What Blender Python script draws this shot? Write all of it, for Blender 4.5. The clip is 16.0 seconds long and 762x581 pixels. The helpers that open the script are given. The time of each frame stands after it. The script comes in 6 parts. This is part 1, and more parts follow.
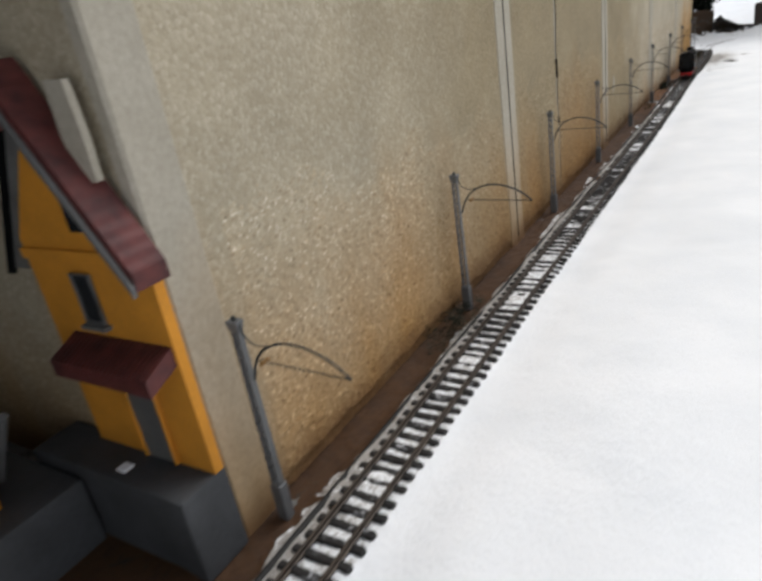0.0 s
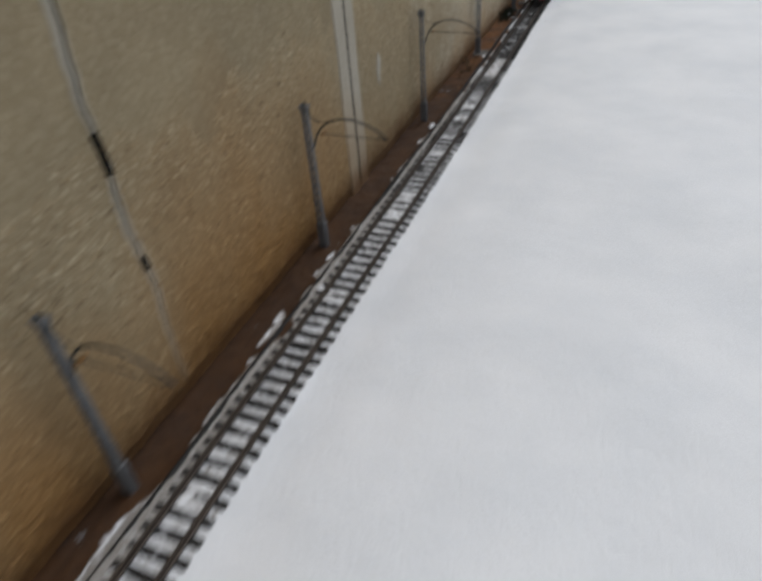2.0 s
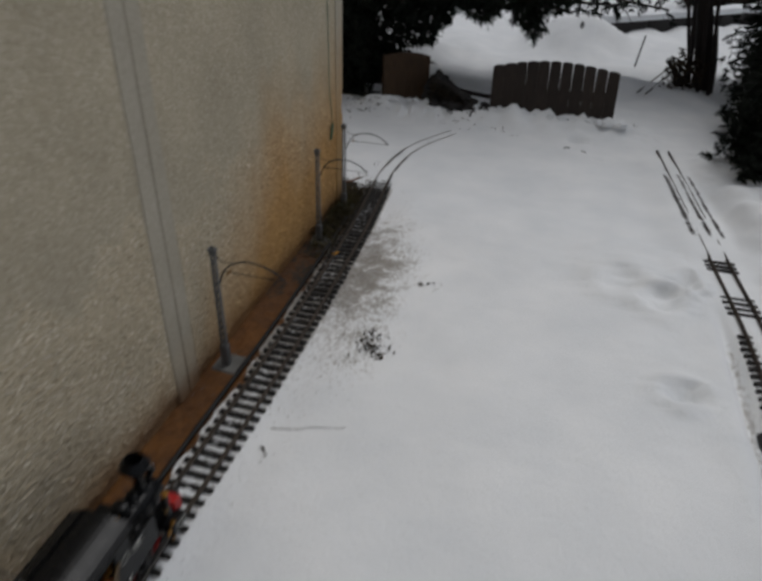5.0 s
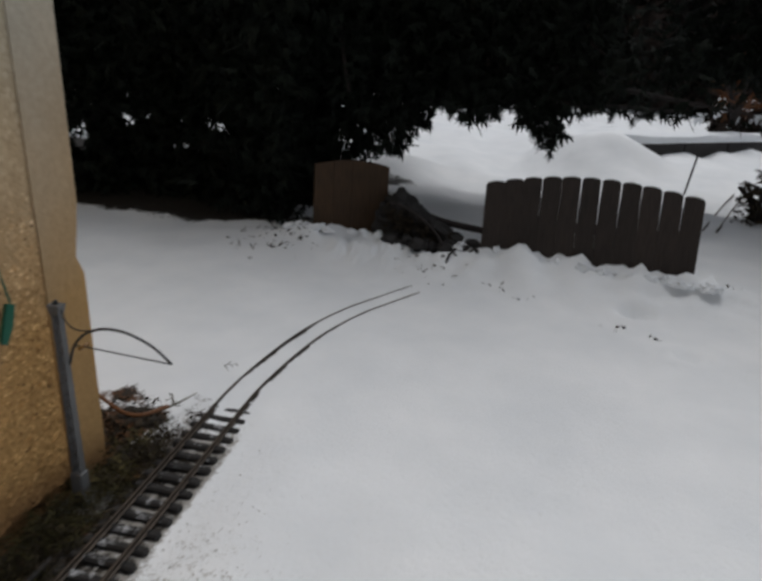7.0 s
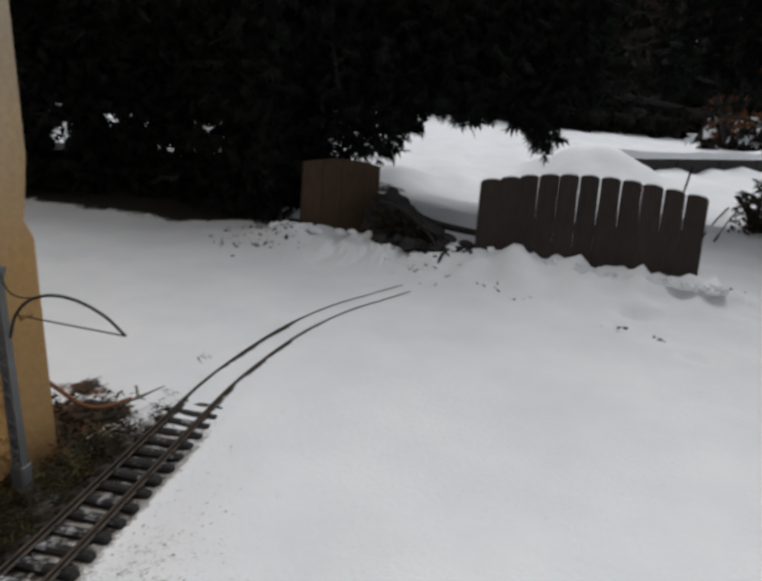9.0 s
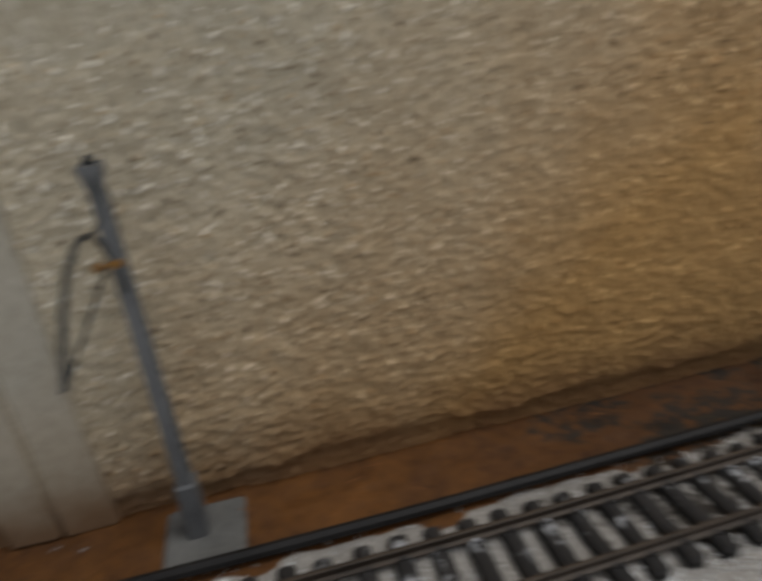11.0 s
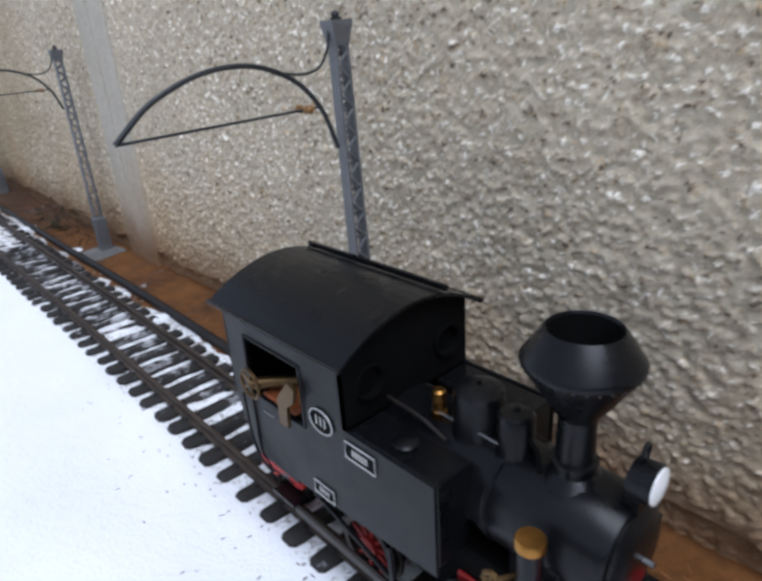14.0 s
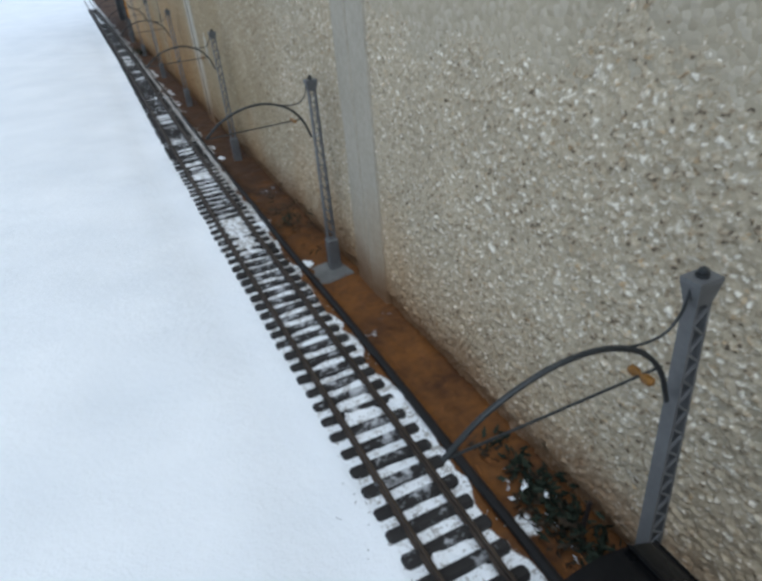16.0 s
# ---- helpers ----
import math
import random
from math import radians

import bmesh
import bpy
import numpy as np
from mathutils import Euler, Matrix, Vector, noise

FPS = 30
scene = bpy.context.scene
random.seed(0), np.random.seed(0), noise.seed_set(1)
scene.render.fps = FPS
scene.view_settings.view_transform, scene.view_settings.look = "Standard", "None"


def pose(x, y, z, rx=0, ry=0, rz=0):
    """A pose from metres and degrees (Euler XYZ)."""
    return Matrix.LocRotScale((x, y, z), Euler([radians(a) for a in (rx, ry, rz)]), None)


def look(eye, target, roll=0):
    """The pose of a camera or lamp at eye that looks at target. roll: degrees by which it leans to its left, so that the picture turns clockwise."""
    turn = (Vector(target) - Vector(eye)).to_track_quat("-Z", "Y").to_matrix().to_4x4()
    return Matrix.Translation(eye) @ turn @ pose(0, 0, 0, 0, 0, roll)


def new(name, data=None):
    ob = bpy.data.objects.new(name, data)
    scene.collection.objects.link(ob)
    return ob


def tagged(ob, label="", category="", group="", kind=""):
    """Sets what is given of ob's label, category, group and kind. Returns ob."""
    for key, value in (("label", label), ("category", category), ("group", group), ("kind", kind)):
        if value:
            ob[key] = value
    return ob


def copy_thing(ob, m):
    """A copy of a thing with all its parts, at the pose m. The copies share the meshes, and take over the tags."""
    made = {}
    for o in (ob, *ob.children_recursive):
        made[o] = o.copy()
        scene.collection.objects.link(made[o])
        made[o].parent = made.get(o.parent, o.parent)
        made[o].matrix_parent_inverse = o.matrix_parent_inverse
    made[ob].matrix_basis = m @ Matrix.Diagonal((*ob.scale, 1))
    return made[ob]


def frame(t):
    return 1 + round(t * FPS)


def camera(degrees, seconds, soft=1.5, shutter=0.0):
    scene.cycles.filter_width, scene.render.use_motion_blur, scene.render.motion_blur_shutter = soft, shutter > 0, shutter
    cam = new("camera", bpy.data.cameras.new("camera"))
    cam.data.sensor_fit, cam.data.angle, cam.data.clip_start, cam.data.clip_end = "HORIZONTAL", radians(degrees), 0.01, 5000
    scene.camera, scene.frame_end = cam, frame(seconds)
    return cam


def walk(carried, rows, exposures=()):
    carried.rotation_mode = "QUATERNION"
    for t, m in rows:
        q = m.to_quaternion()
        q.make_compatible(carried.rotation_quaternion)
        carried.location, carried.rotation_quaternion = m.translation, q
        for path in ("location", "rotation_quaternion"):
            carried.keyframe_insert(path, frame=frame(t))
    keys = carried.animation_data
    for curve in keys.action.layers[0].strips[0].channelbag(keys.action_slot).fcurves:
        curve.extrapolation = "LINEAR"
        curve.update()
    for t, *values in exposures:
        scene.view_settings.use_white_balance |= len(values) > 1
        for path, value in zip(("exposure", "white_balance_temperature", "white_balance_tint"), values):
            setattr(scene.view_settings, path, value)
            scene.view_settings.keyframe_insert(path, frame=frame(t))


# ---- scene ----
cam = camera(64.9, 16.0, soft=3.3, shutter=0.36)
PATH = [
    (0, (0.38, -5.339, 0.52), (-0.65, -3.81, -0.256), -9.7),
    (0.5, (0.342, -5.104, 0.609), (-0.54, -3.631, -0.417), -4.3),
    (1, (0.405, -4.765, 0.608), (-0.366, -3.42, -0.656), -5.6),
    (1.5, (0.406, -4.426, 0.668), (-0.282, -3.138, -0.698), -1.3),
    (2, (0.398, -3.977, 0.61), (-0.247, -2.518, -0.596), -5.1),
    (2.5, (0.468, -3.544, 0.745), (-0.159, -2.036, -0.408), -0.6),
    (3, (0.495, -3.142, 0.767), (-0.103, -1.635, -0.404), 0.8),
    (3.5, (0.539, -2.704, 0.806), (-0.042, -1.185, -0.357), 0.8),
    (4, (0.487, -2.299, 0.795), (0.025, -0.67, -0.269), 2.5),
    (4.5, (0.496, -1.892, 0.8), (0.11, -0.21, -0.211), 2.5),
    (5, (0.45, -1.505, 0.798), (0.08, 0.163, -0.241), 2.1),
    (5.2, (0.44, -1.346, 0.789), (0.08, 0.346, -0.215), 1.2),
    (7.5, (0.418, -0.141, 0.481), (-0.04, 1.701, -0.151), 3.8),
    (8, (0.415, -0.137, 0.466), (-0.003, 1.723, -0.139), 4.7),
    (8.5, (0.421, -0.146, 0.456), (0.044, 1.718, -0.163), 4.9),
    (9, (0.414, -0.168, 0.448), (-0.012, 1.687, -0.165), 4.2),
    (9.5, (0.346, -0.185, 0.409), (-0.276, 1.555, -0.356), 3.5),
    (9.8, (0.343, -0.2, 0.397), (-0.351, 1.474, -0.448), 2.7),
    (10, (0.338, -0.222, 0.403), (-0.459, 1.363, -0.521), 3.5),
    (10.2, (0.324, -0.271, 0.399), (-0.715, 1.143, -0.561), 1.3),
    (12.5, (0.192, -0.857, 0.208), (-1.228, -1.978, -0.644), -0.7),
    (13, (0.185, -0.893, 0.228), (-1.112, -2.148, -0.633), -0.8),
    (13.5, (0.169, -0.905, 0.252), (-1.088, -2.254, -0.523), -2.5),
    (14, (0.166, -0.925, 0.255), (-1.047, -2.305, -0.536), -3.9),
    (14.5, (0.177, -0.948, 0.267), (-0.918, -2.357, -0.637), -5.3),
    (15, (0.181, -0.984, 0.301), (-0.776, -2.483, -0.613), -4.3),
    (15.5, (0.172, -1.05, 0.38), (-0.589, -2.61, -0.615), -1.4),
    (16, (0.153, -1.07, 0.42), (-0.508, -2.65, -0.613), -5.2),
]
EXPO = [(0.0, 0.46, 6400, 10), (0.5, 0.3, 6150, 12), (1.0, 0.12, 6150, 11), (2.0, -0.12, 6200, 10), (3.5, -0.56, 6250, 10), (5.0, -0.66, 6350, 10), (7.5, -0.22, 6350, 10), (9.0, -0.12, 6400, 10), (9.6, -0.2, 6450, 10), (10.2, -0.3, 6500, 10), (12.3, 0.44, 6100, 9), (12.9, 0.62, 5900, 12), (13.5, 0.72, 5700, 14), (14.5, 0.68, 5400, 12), (15.5, 0.36, 5380, 6), (16.0, 0.24, 5450, 5)]
walk(cam, [(t, look(eye, target, roll)) for t, eye, target, roll in PATH], EXPO)

# ---------------- light: an overcast winter day
world = bpy.data.worlds.new("overcast")
scene.world = world
world.use_nodes = True
wn = world.node_tree
sky = wn.nodes.new("ShaderNodeTexSky")
sky.sky_type, sky.sun_disc = "NISHITA", False
sky.sun_elevation, sky.sun_rotation = radians(64.6), radians(19)
pale = wn.nodes.new("ShaderNodeHueSaturation")
pale.inputs["Saturation"].default_value = 0.22
wn.links.new(sky.outputs[0], pale.inputs["Color"])
wn.links.new(pale.outputs[0], wn.nodes["Background"].inputs[0])
wn.nodes["Background"].inputs[1].default_value = 0.11

sun = new("sun", bpy.data.lights.new("sun", "SUN"))
sun.data.energy, sun.data.angle, sun.data.color = 1.6, radians(40), (1.0, 0.975, 0.945)
sun.matrix_world = look((0.75, 2.2, 4.9), (0, 0, 0))


# ---------------- materials
def material(name, rough=0.6, metal=0.0):
    m = bpy.data.materials.new(name)
    m.use_nodes = True
    t = m.node_tree
    b = t.nodes["Principled BSDF"]
    b.inputs["Roughness"].default_value, b.inputs["Metallic"].default_value = rough, metal
    b.inputs["Specular IOR Level"].default_value = 0.4
    return m, t, b


def node(t, kind, **sets):
    n = t.nodes.new(kind)
    for key, value in sets.items():
        n.inputs[key.replace("_", " ")].default_value = value
    return n


def where(t):
    return t.nodes.new("ShaderNodeTexCoord").outputs["Object"]


def place(t):
    return t.nodes.new("ShaderNodeNewGeometry").outputs["Position"]


def noise_of(t, vec, scale, detail=4.0, rough=0.55, stretch=None):
    if stretch:
        mp = t.nodes.new("ShaderNodeMapping")
        mp.inputs["Scale"].default_value = stretch
        t.links.new(vec, mp.inputs["Vector"])
        vec = mp.outputs[0]
    n = node(t, "ShaderNodeTexNoise", Scale=scale, Detail=detail, Roughness=rough)
    t.links.new(vec, n.inputs["Vector"])
    return n.outputs["Fac"]


def ramp(t, fac, *stops):
    r = t.nodes.new("ShaderNodeValToRGB")
    while len(r.color_ramp.elements) < len(stops):
        r.color_ramp.elements.new(0.5)
    for e, (p, c) in zip(r.color_ramp.elements, stops):
        e.position, e.color = p, (*(c if isinstance(c, tuple) else (c, c, c)), 1)
    t.links.new(fac, r.inputs[0])
    return r.outputs[0]


def mix(t, fac, a, b, kind="MIX"):
    n = t.nodes.new("ShaderNodeMixRGB")
    n.blend_type = kind
    for i, v in enumerate((fac, a, b)):
        if isinstance(v, (int, float)):
            n.inputs[i].default_value = v if i == 0 else (v, v, v, 1)
        elif isinstance(v, tuple):
            n.inputs[i].default_value = (*v, 1)
        else:
            t.links.new(v, n.inputs[i])
    return n.outputs[0]


def maths(t, op, a, b=0.0, clamp=False):
    n = t.nodes.new("ShaderNodeMath")
    n.operation, n.use_clamp = op, clamp
    for i, v in enumerate((a, b)):
        if isinstance(v, (int, float)):
            n.inputs[i].default_value = v
        else:
            t.links.new(v, n.inputs[i])
    return n.outputs[0]


def bump(t, b, height, strength, distance):
    n = node(t, "ShaderNodeBump", Strength=strength, Distance=distance)
    t.links.new(height, n.inputs["Height"])
    t.links.new(n.outputs[0], b.inputs["Normal"])


def colour(t, b, c):
    if isinstance(c, tuple):
        b.inputs["Base Color"].default_value = (*c, 1)
    else:
        t.links.new(c, b.inputs["Base Color"])


def plain(name, c, rough=0.5, metal=0.0, vary=0.35, scale=60.0, dents=0.15, shine=0.4):
    """One colour with grain, stains and fine relief."""
    m, t, b = material(name, rough, metal)
    b.inputs["Specular IOR Level"].default_value = shine
    v = where(t)
    big, fine = noise_of(t, v, scale * 0.25), noise_of(t, v, scale * 3, 6)
    dark = tuple(x * (1 - vary) for x in c)
    light = tuple(min(1, x * (1 + vary)) for x in c)
    colour(t, b, mix(t, 0.35, ramp(t, big, (0.3, dark), (0.7, light)), ramp(t, fine, (0.3, dark), (0.7, light))))
    t.links.new(maths(t, "ADD", maths(t, "MULTIPLY", fine, 0.3), rough - 0.15, True), b.inputs["Roughness"])
    if dents:
        bump(t, b, fine, dents, 0.001)
    return m


def height_of(t):
    s = t.nodes.new("ShaderNodeSeparateXYZ")
    t.links.new(place(t), s.inputs[0])
    return s.outputs["Z"], s.outputs["Y"], s.outputs["X"]


def stain_and_bounce(t, base):
    """Rusty splashes and painted bounce light off the soil strip, and pale run-off marks."""
    z, y, x = height_of(t)
    v = place(t)
    streak = noise_of(t, v, 3.5, 3, 0.6, (1, 1, 0.25))
    blotch = noise_of(t, v, 11, 5, 0.6)
    reach = maths(t, "ADD", maths(t, "MULTIPLY", streak, 0.55), maths(t, "MULTIPLY", blotch, 0.12))
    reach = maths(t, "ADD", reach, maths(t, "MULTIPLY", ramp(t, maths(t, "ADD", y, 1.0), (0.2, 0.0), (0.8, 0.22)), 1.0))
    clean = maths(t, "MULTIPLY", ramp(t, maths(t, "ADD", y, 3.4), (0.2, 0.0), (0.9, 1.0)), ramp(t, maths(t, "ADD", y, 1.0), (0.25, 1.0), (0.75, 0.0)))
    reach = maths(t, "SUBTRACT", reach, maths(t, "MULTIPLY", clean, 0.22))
    base = mix(t, 1.0, base, (1.14, 1.10, 1.01), "MULTIPLY")
    low = maths(t, "SUBTRACT", reach, z)
    mask = ramp(t, low, (0.0, 0.0), (0.2, 0.5), (0.38, 0.95))
    base = mix(t, mask, base, mix(t, 1.0, base, (0.95, 0.62, 0.28), "MULTIPLY"))
    foot = ramp(t, maths(t, "SUBTRACT", maths(t, "MULTIPLY", blotch, 0.1), z), (0.0, 0.0), (0.06, 0.8))
    return mix(t, foot, base, (0.20, 0.10, 0.04))


def dimmed_stretch(t, base):
    """Brown tone and dimmer light painted over the wall's middle stretch, in clouds."""
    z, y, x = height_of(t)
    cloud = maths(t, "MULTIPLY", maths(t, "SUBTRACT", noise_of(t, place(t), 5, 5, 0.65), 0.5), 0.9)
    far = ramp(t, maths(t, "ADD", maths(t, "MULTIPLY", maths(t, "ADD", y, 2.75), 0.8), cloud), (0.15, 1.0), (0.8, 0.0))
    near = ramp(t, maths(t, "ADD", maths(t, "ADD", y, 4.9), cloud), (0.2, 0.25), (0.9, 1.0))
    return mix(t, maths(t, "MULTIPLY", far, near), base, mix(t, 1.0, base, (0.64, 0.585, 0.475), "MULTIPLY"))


def wall_material():
    m, t, b = material("exposed_aggregate_render", 0.85)
    v = place(t)
    vo = t.nodes.new("ShaderNodeTexVoronoi")
    vo.inputs["Scale"].default_value = 190
    t.links.new(v, vo.inputs["Vector"])
    cell = t.nodes.new("ShaderNodeSeparateColor")
    t.links.new(vo.outputs["Color"], cell.inputs[0])
    stones = ramp(t, cell.outputs[0], (0.0, (0.34, 0.30, 0.23)), (0.45, (0.43, 0.39, 0.31)), (0.8, (0.50, 0.46, 0.39)), (1.0, (0.62, 0.59, 0.52)))
    big = ramp(t, noise_of(t, v, 6, 5), (0.3, 0.8), (0.7, 1.0))
    grey = mix(t, 0.45, (0.44, 0.395, 0.31), stones)
    colour(t, b, dimmed_stretch(t, stain_and_bounce(t, mix(t, 1.0, grey, big, "MULTIPLY"))))
    h = maths(t, "ADD", maths(t, "MULTIPLY", vo.outputs["Distance"], -1.0), maths(t, "MULTIPLY", noise_of(t, v, 60, 4), 1.3))
    bump(t, b, h, 0.3, 0.004)
    return m


def pebble_material():
    """Pale angular chips standing in a beige mortar."""
    m, t, b = material("crushed_stone_chips", 0.8)
    v = place(t)
    chip = t.nodes.new("ShaderNodeAttribute"); chip.attribute_name = "chip"
    tone = t.nodes.new("ShaderNodeAttribute"); tone.attribute_name = "tone"
    stone = ramp(t, tone.outputs["Fac"], (0.14, (0.12, 0.096, 0.07)), (0.30, (0.37, 0.305, 0.22)), (0.5, (0.505, 0.45, 0.355)), (0.66, (0.57, 0.53, 0.45)), (0.76, (0.82, 0.79, 0.72)))
    stone = mix(t, ramp(t, noise_of(t, v, 130, 3), (0.58, 0.0), (0.68, 0.55)), stone, (0.52, 0.37, 0.20))
    mortar = mix(t, 0.5, ramp(t, noise_of(t, v, 420, 4), (0.3, (0.33, 0.28, 0.205)), (0.7, (0.55, 0.495, 0.395))), ramp(t, noise_of(t, v, 60, 5), (0.3, (0.37, 0.32, 0.238)), (0.7, (0.51, 0.46, 0.368))))
    c = mix(t, chip.outputs["Fac"], mortar, stone)
    c = mix(t, 1.0, c, ramp(t, noise_of(t, v, 8, 5), (0.3, 0.86), (0.7, 1.0)), "MULTIPLY")
    colour(t, b, dimmed_stretch(t, stain_and_bounce(t, c)))
    bump(t, b, noise_of(t, v, 800, 3), 0.4, 0.001)
    return m


def plaster_material():
    m, t, b = material("smooth_pale_mortar", 0.85)
    v = place(t)
    base = mix(t, 0.5, ramp(t, noise_of(t, v, 9, 5), (0.3, (0.36, 0.335, 0.285)), (0.7, (0.47, 0.445, 0.395))), ramp(t, noise_of(t, v, 140, 5), (0.3, (0.34, 0.315, 0.265)), (0.7, (0.48, 0.455, 0.405))))
    colour(t, b, mix(t, 1.0, stain_and_bounce(t, base), (0.88, 0.88, 0.88), "MULTIPLY"))
    bump(t, b, noise_of(t, v, 120, 5), 0.4, 0.003)
    return m


def ground_material():
    m, t, b = material("snowy_ground", 0.75)
    v = place(t)
    soil_at = t.nodes.new("ShaderNodeAttribute"); soil_at.attribute_name = "soil"
    grit_at = t.nodes.new("ShaderNodeAttribute"); grit_at.attribute_name = "grit"
    duff_at = t.nodes.new("ShaderNodeAttribute"); duff_at.attribute_name = "duff"
    n1, n2, n3 = noise_of(t, v, 18, 5), noise_of(t, v, 110, 5), noise_of(t, v, 420, 4)
    snow = ramp(t, noise_of(t, v, 5, 4), (0.3, (0.80, 0.82, 0.84)), (0.7, (0.90, 0.91, 0.92)))
    snow = mix(t, ramp(t, noise_of(t, v, 38, 6, 0.7), (0.70, 0.0), (0.76, 0.5)), snow, (0.45, 0.42, 0.38))
    soil = mix(t, 0.5, ramp(t, n2, (0.3, (0.045, 0.016, 0.004)), (0.7, (0.17, 0.066, 0.011))), ramp(t, n1, (0.3, (0.035, 0.014, 0.005)), (0.7, (0.19, 0.075, 0.012))))
    grit = mix(t, 0.5, ramp(t, n3, (0.3, (0.16, 0.146, 0.125)), (0.7, (0.56, 0.54, 0.51))), ramp(t, n2, (0.3, (0.09, 0.078, 0.064)), (0.7, (0.38, 0.355, 0.32))))
    soil_xyz = t.nodes.new("ShaderNodeSeparateXYZ")
    t.links.new(v, soil_xyz.inputs[0])
    # soil darkened past y -2, standing in for the dimmer light there
    dimness = maths(t, "ADD", maths(t, "ADD", soil_xyz.outputs["Y"], 2.25), n1)
    soil = mix(t, ramp(t, dimness, (0.4, 0.62), (1.05, 0.0)), soil, (0.016, 0.009, 0.005))
    duff = ramp(t, n2, (0.3, (0.006, 0.005, 0.004)), (0.7, (0.03, 0.022, 0.014)))

    def over(base, attr, top, soft):
        k = maths(t, "ADD", attr.outputs["Fac"], maths(t, "MULTIPLY", maths(t, "SUBTRACT", n2, 0.5), soft))
        k = maths(t, "ADD", k, maths(t, "MULTIPLY", maths(t, "SUBTRACT", n3 if attr == grit_at else n1, 0.5), soft))
        return mix(t, ramp(t, k, (0.42, 0.0), (0.58, 1.0)), base, top)
    c = over(over(over(snow, grit_at, grit, 1.0), soil_at, soil, 0.5), duff_at, duff, 0.8)
    colour(t, b, c)
    bump(t, b, maths(t, "ADD", n3, maths(t, "MULTIPLY", n2, 1.5)), 0.35, 0.003)
    return m


def wood_material(name, dark, light, along=(6, 6, 0.6)):
    m, t, b = material(name, 0.75)
    v = where(t)
    grain = noise_of(t, v, 30, 6, 0.6, along)
    info = t.nodes.new("ShaderNodeObjectInfo").outputs["Random"]
    c = mix(t, 0.3, ramp(t, grain, (0.3, dark), (0.7, light)), ramp(t, noise_of(t, v, 8, 4), (0.3, dark), (0.7, light)))
    c = mix(t, 1.0, c, ramp(t, info, (0.0, 0.7), (1.0, 1.0)), "MULTIPLY")
    colour(t, b, c)
    bump(t, b, grain, 0.5, 0.002)
    return m


def needle_material(name, dark, light):
    m, t, b = material(name, 0.85)
    b.inputs["Specular IOR Level"].default_value = 0.15
    rnd = t.nodes.new("ShaderNodeNewGeometry").outputs["Random Per Island"]
    colour(t, b, ramp(t, rnd, (0.0, dark), (1.0, light)))
    return m


def roof_material():
    m, t, b = material("brown_red_roof", 0.6)
    v = where(t)
    w = t.nodes.new("ShaderNodeTexWave")
    w.inputs["Scale"].default_value = 40
    t.links.new(v, w.inputs[0])
    colour(t, b, ramp(t, noise_of(t, v, 40, 5), (0.3, (0.05, 0.015, 0.015)), (0.7, (0.14, 0.035, 0.03))))
    bump(t, b, w.outputs["Fac"], 0.3, 0.002)
    return m


WALL, PEBBLE, PLASTER, GROUND = wall_material(), pebble_material(), plaster_material(), ground_material()
SLEEPER = wood_material("dark_sleeper_plastic", (0.010, 0.009, 0.0085), (0.032, 0.029, 0.027), (0.6, 6, 6))


def dust_with_snow(m):
    """Thin patches of snow lying on what faces upwards, thickest on the middle stretch of the line."""
    t = m.node_tree
    b = t.nodes["Principled BSDF"]
    base = b.inputs["Base Color"].links[0].from_socket
    z, y, x = height_of(t)
    up = t.nodes.new("ShaderNodeSeparateXYZ")
    t.links.new(t.nodes.new("ShaderNodeNewGeometry").outputs["Normal"], up.inputs[0])
    stretch = maths(t, "MULTIPLY", ramp(t, maths(t, "ADD", y, 2.9), (0.1, 0.0), (0.6, 1.0)), ramp(t, maths(t, "ADD", y, 2.0), (0.55, 1.0), (0.75, 0.0)))
    k = maths(t, "ADD", noise_of(t, place(t), 70, 4, 0.6), maths(t, "MULTIPLY", stretch, 0.05))
    k = maths(t, "SUBTRACT", k, ramp(t, maths(t, "ABSOLUTE", x), (0.018, 0.0), (0.027, 0.12)))
    k = maths(t, "MULTIPLY", ramp(t, k, (0.55, 0.0), (0.69, 0.75)), ramp(t, up.outputs["Z"], (0.55, 0.0), (0.8, 1.0)))
    colour(t, b, mix(t, k, base, (0.62, 0.63, 0.65)))


dust_with_snow(SLEEPER)
RAIL = plain("rusty_brass_rail", (0.052, 0.038, 0.027), 0.55, 0.25, 0.5, 120)
PIPE = plain("black_rubber_hose", (0.016, 0.015, 0.0145), 0.55, 0, 0.4, 90, 0.15, 0.2)
LEAF = plain("yellow_dead_leaf", (0.50, 0.23, 0.02), 0.6, 0, 0.3, 120)
STEEL = plain("weathered_grey_paint", (0.125, 0.127, 0.128), 0.5, 0.1, 0.3, 90)
WIRE = plain("dark_grey_wire", (0.035, 0.038, 0.039), 0.5, 0.3, 0.3, 120)
BROWN = plain("brown_ceramic", (0.20, 0.095, 0.018), 0.35, 0, 0.3, 200)
CONCRETE = plain("grey_concrete", (0.13, 0.128, 0.12), 0.85, 0, 0.4, 60, 0.4)
BLACK = plain("satin_black_paint", (0.0040, 0.0042, 0.005), 0.29, 0.0, 0.14, 16, 0.006, 0.24)
SIDE = plain("dark_grey_cab_paint", (0.0062, 0.0067, 0.0075), 0.42, 0.0, 0.15, 20, 0.008, 0.22)
SOOT = plain("matt_black_inside", (0.003, 0.003, 0.003), 0.8, 0, 0.3, 60, 0.1, 0.08)
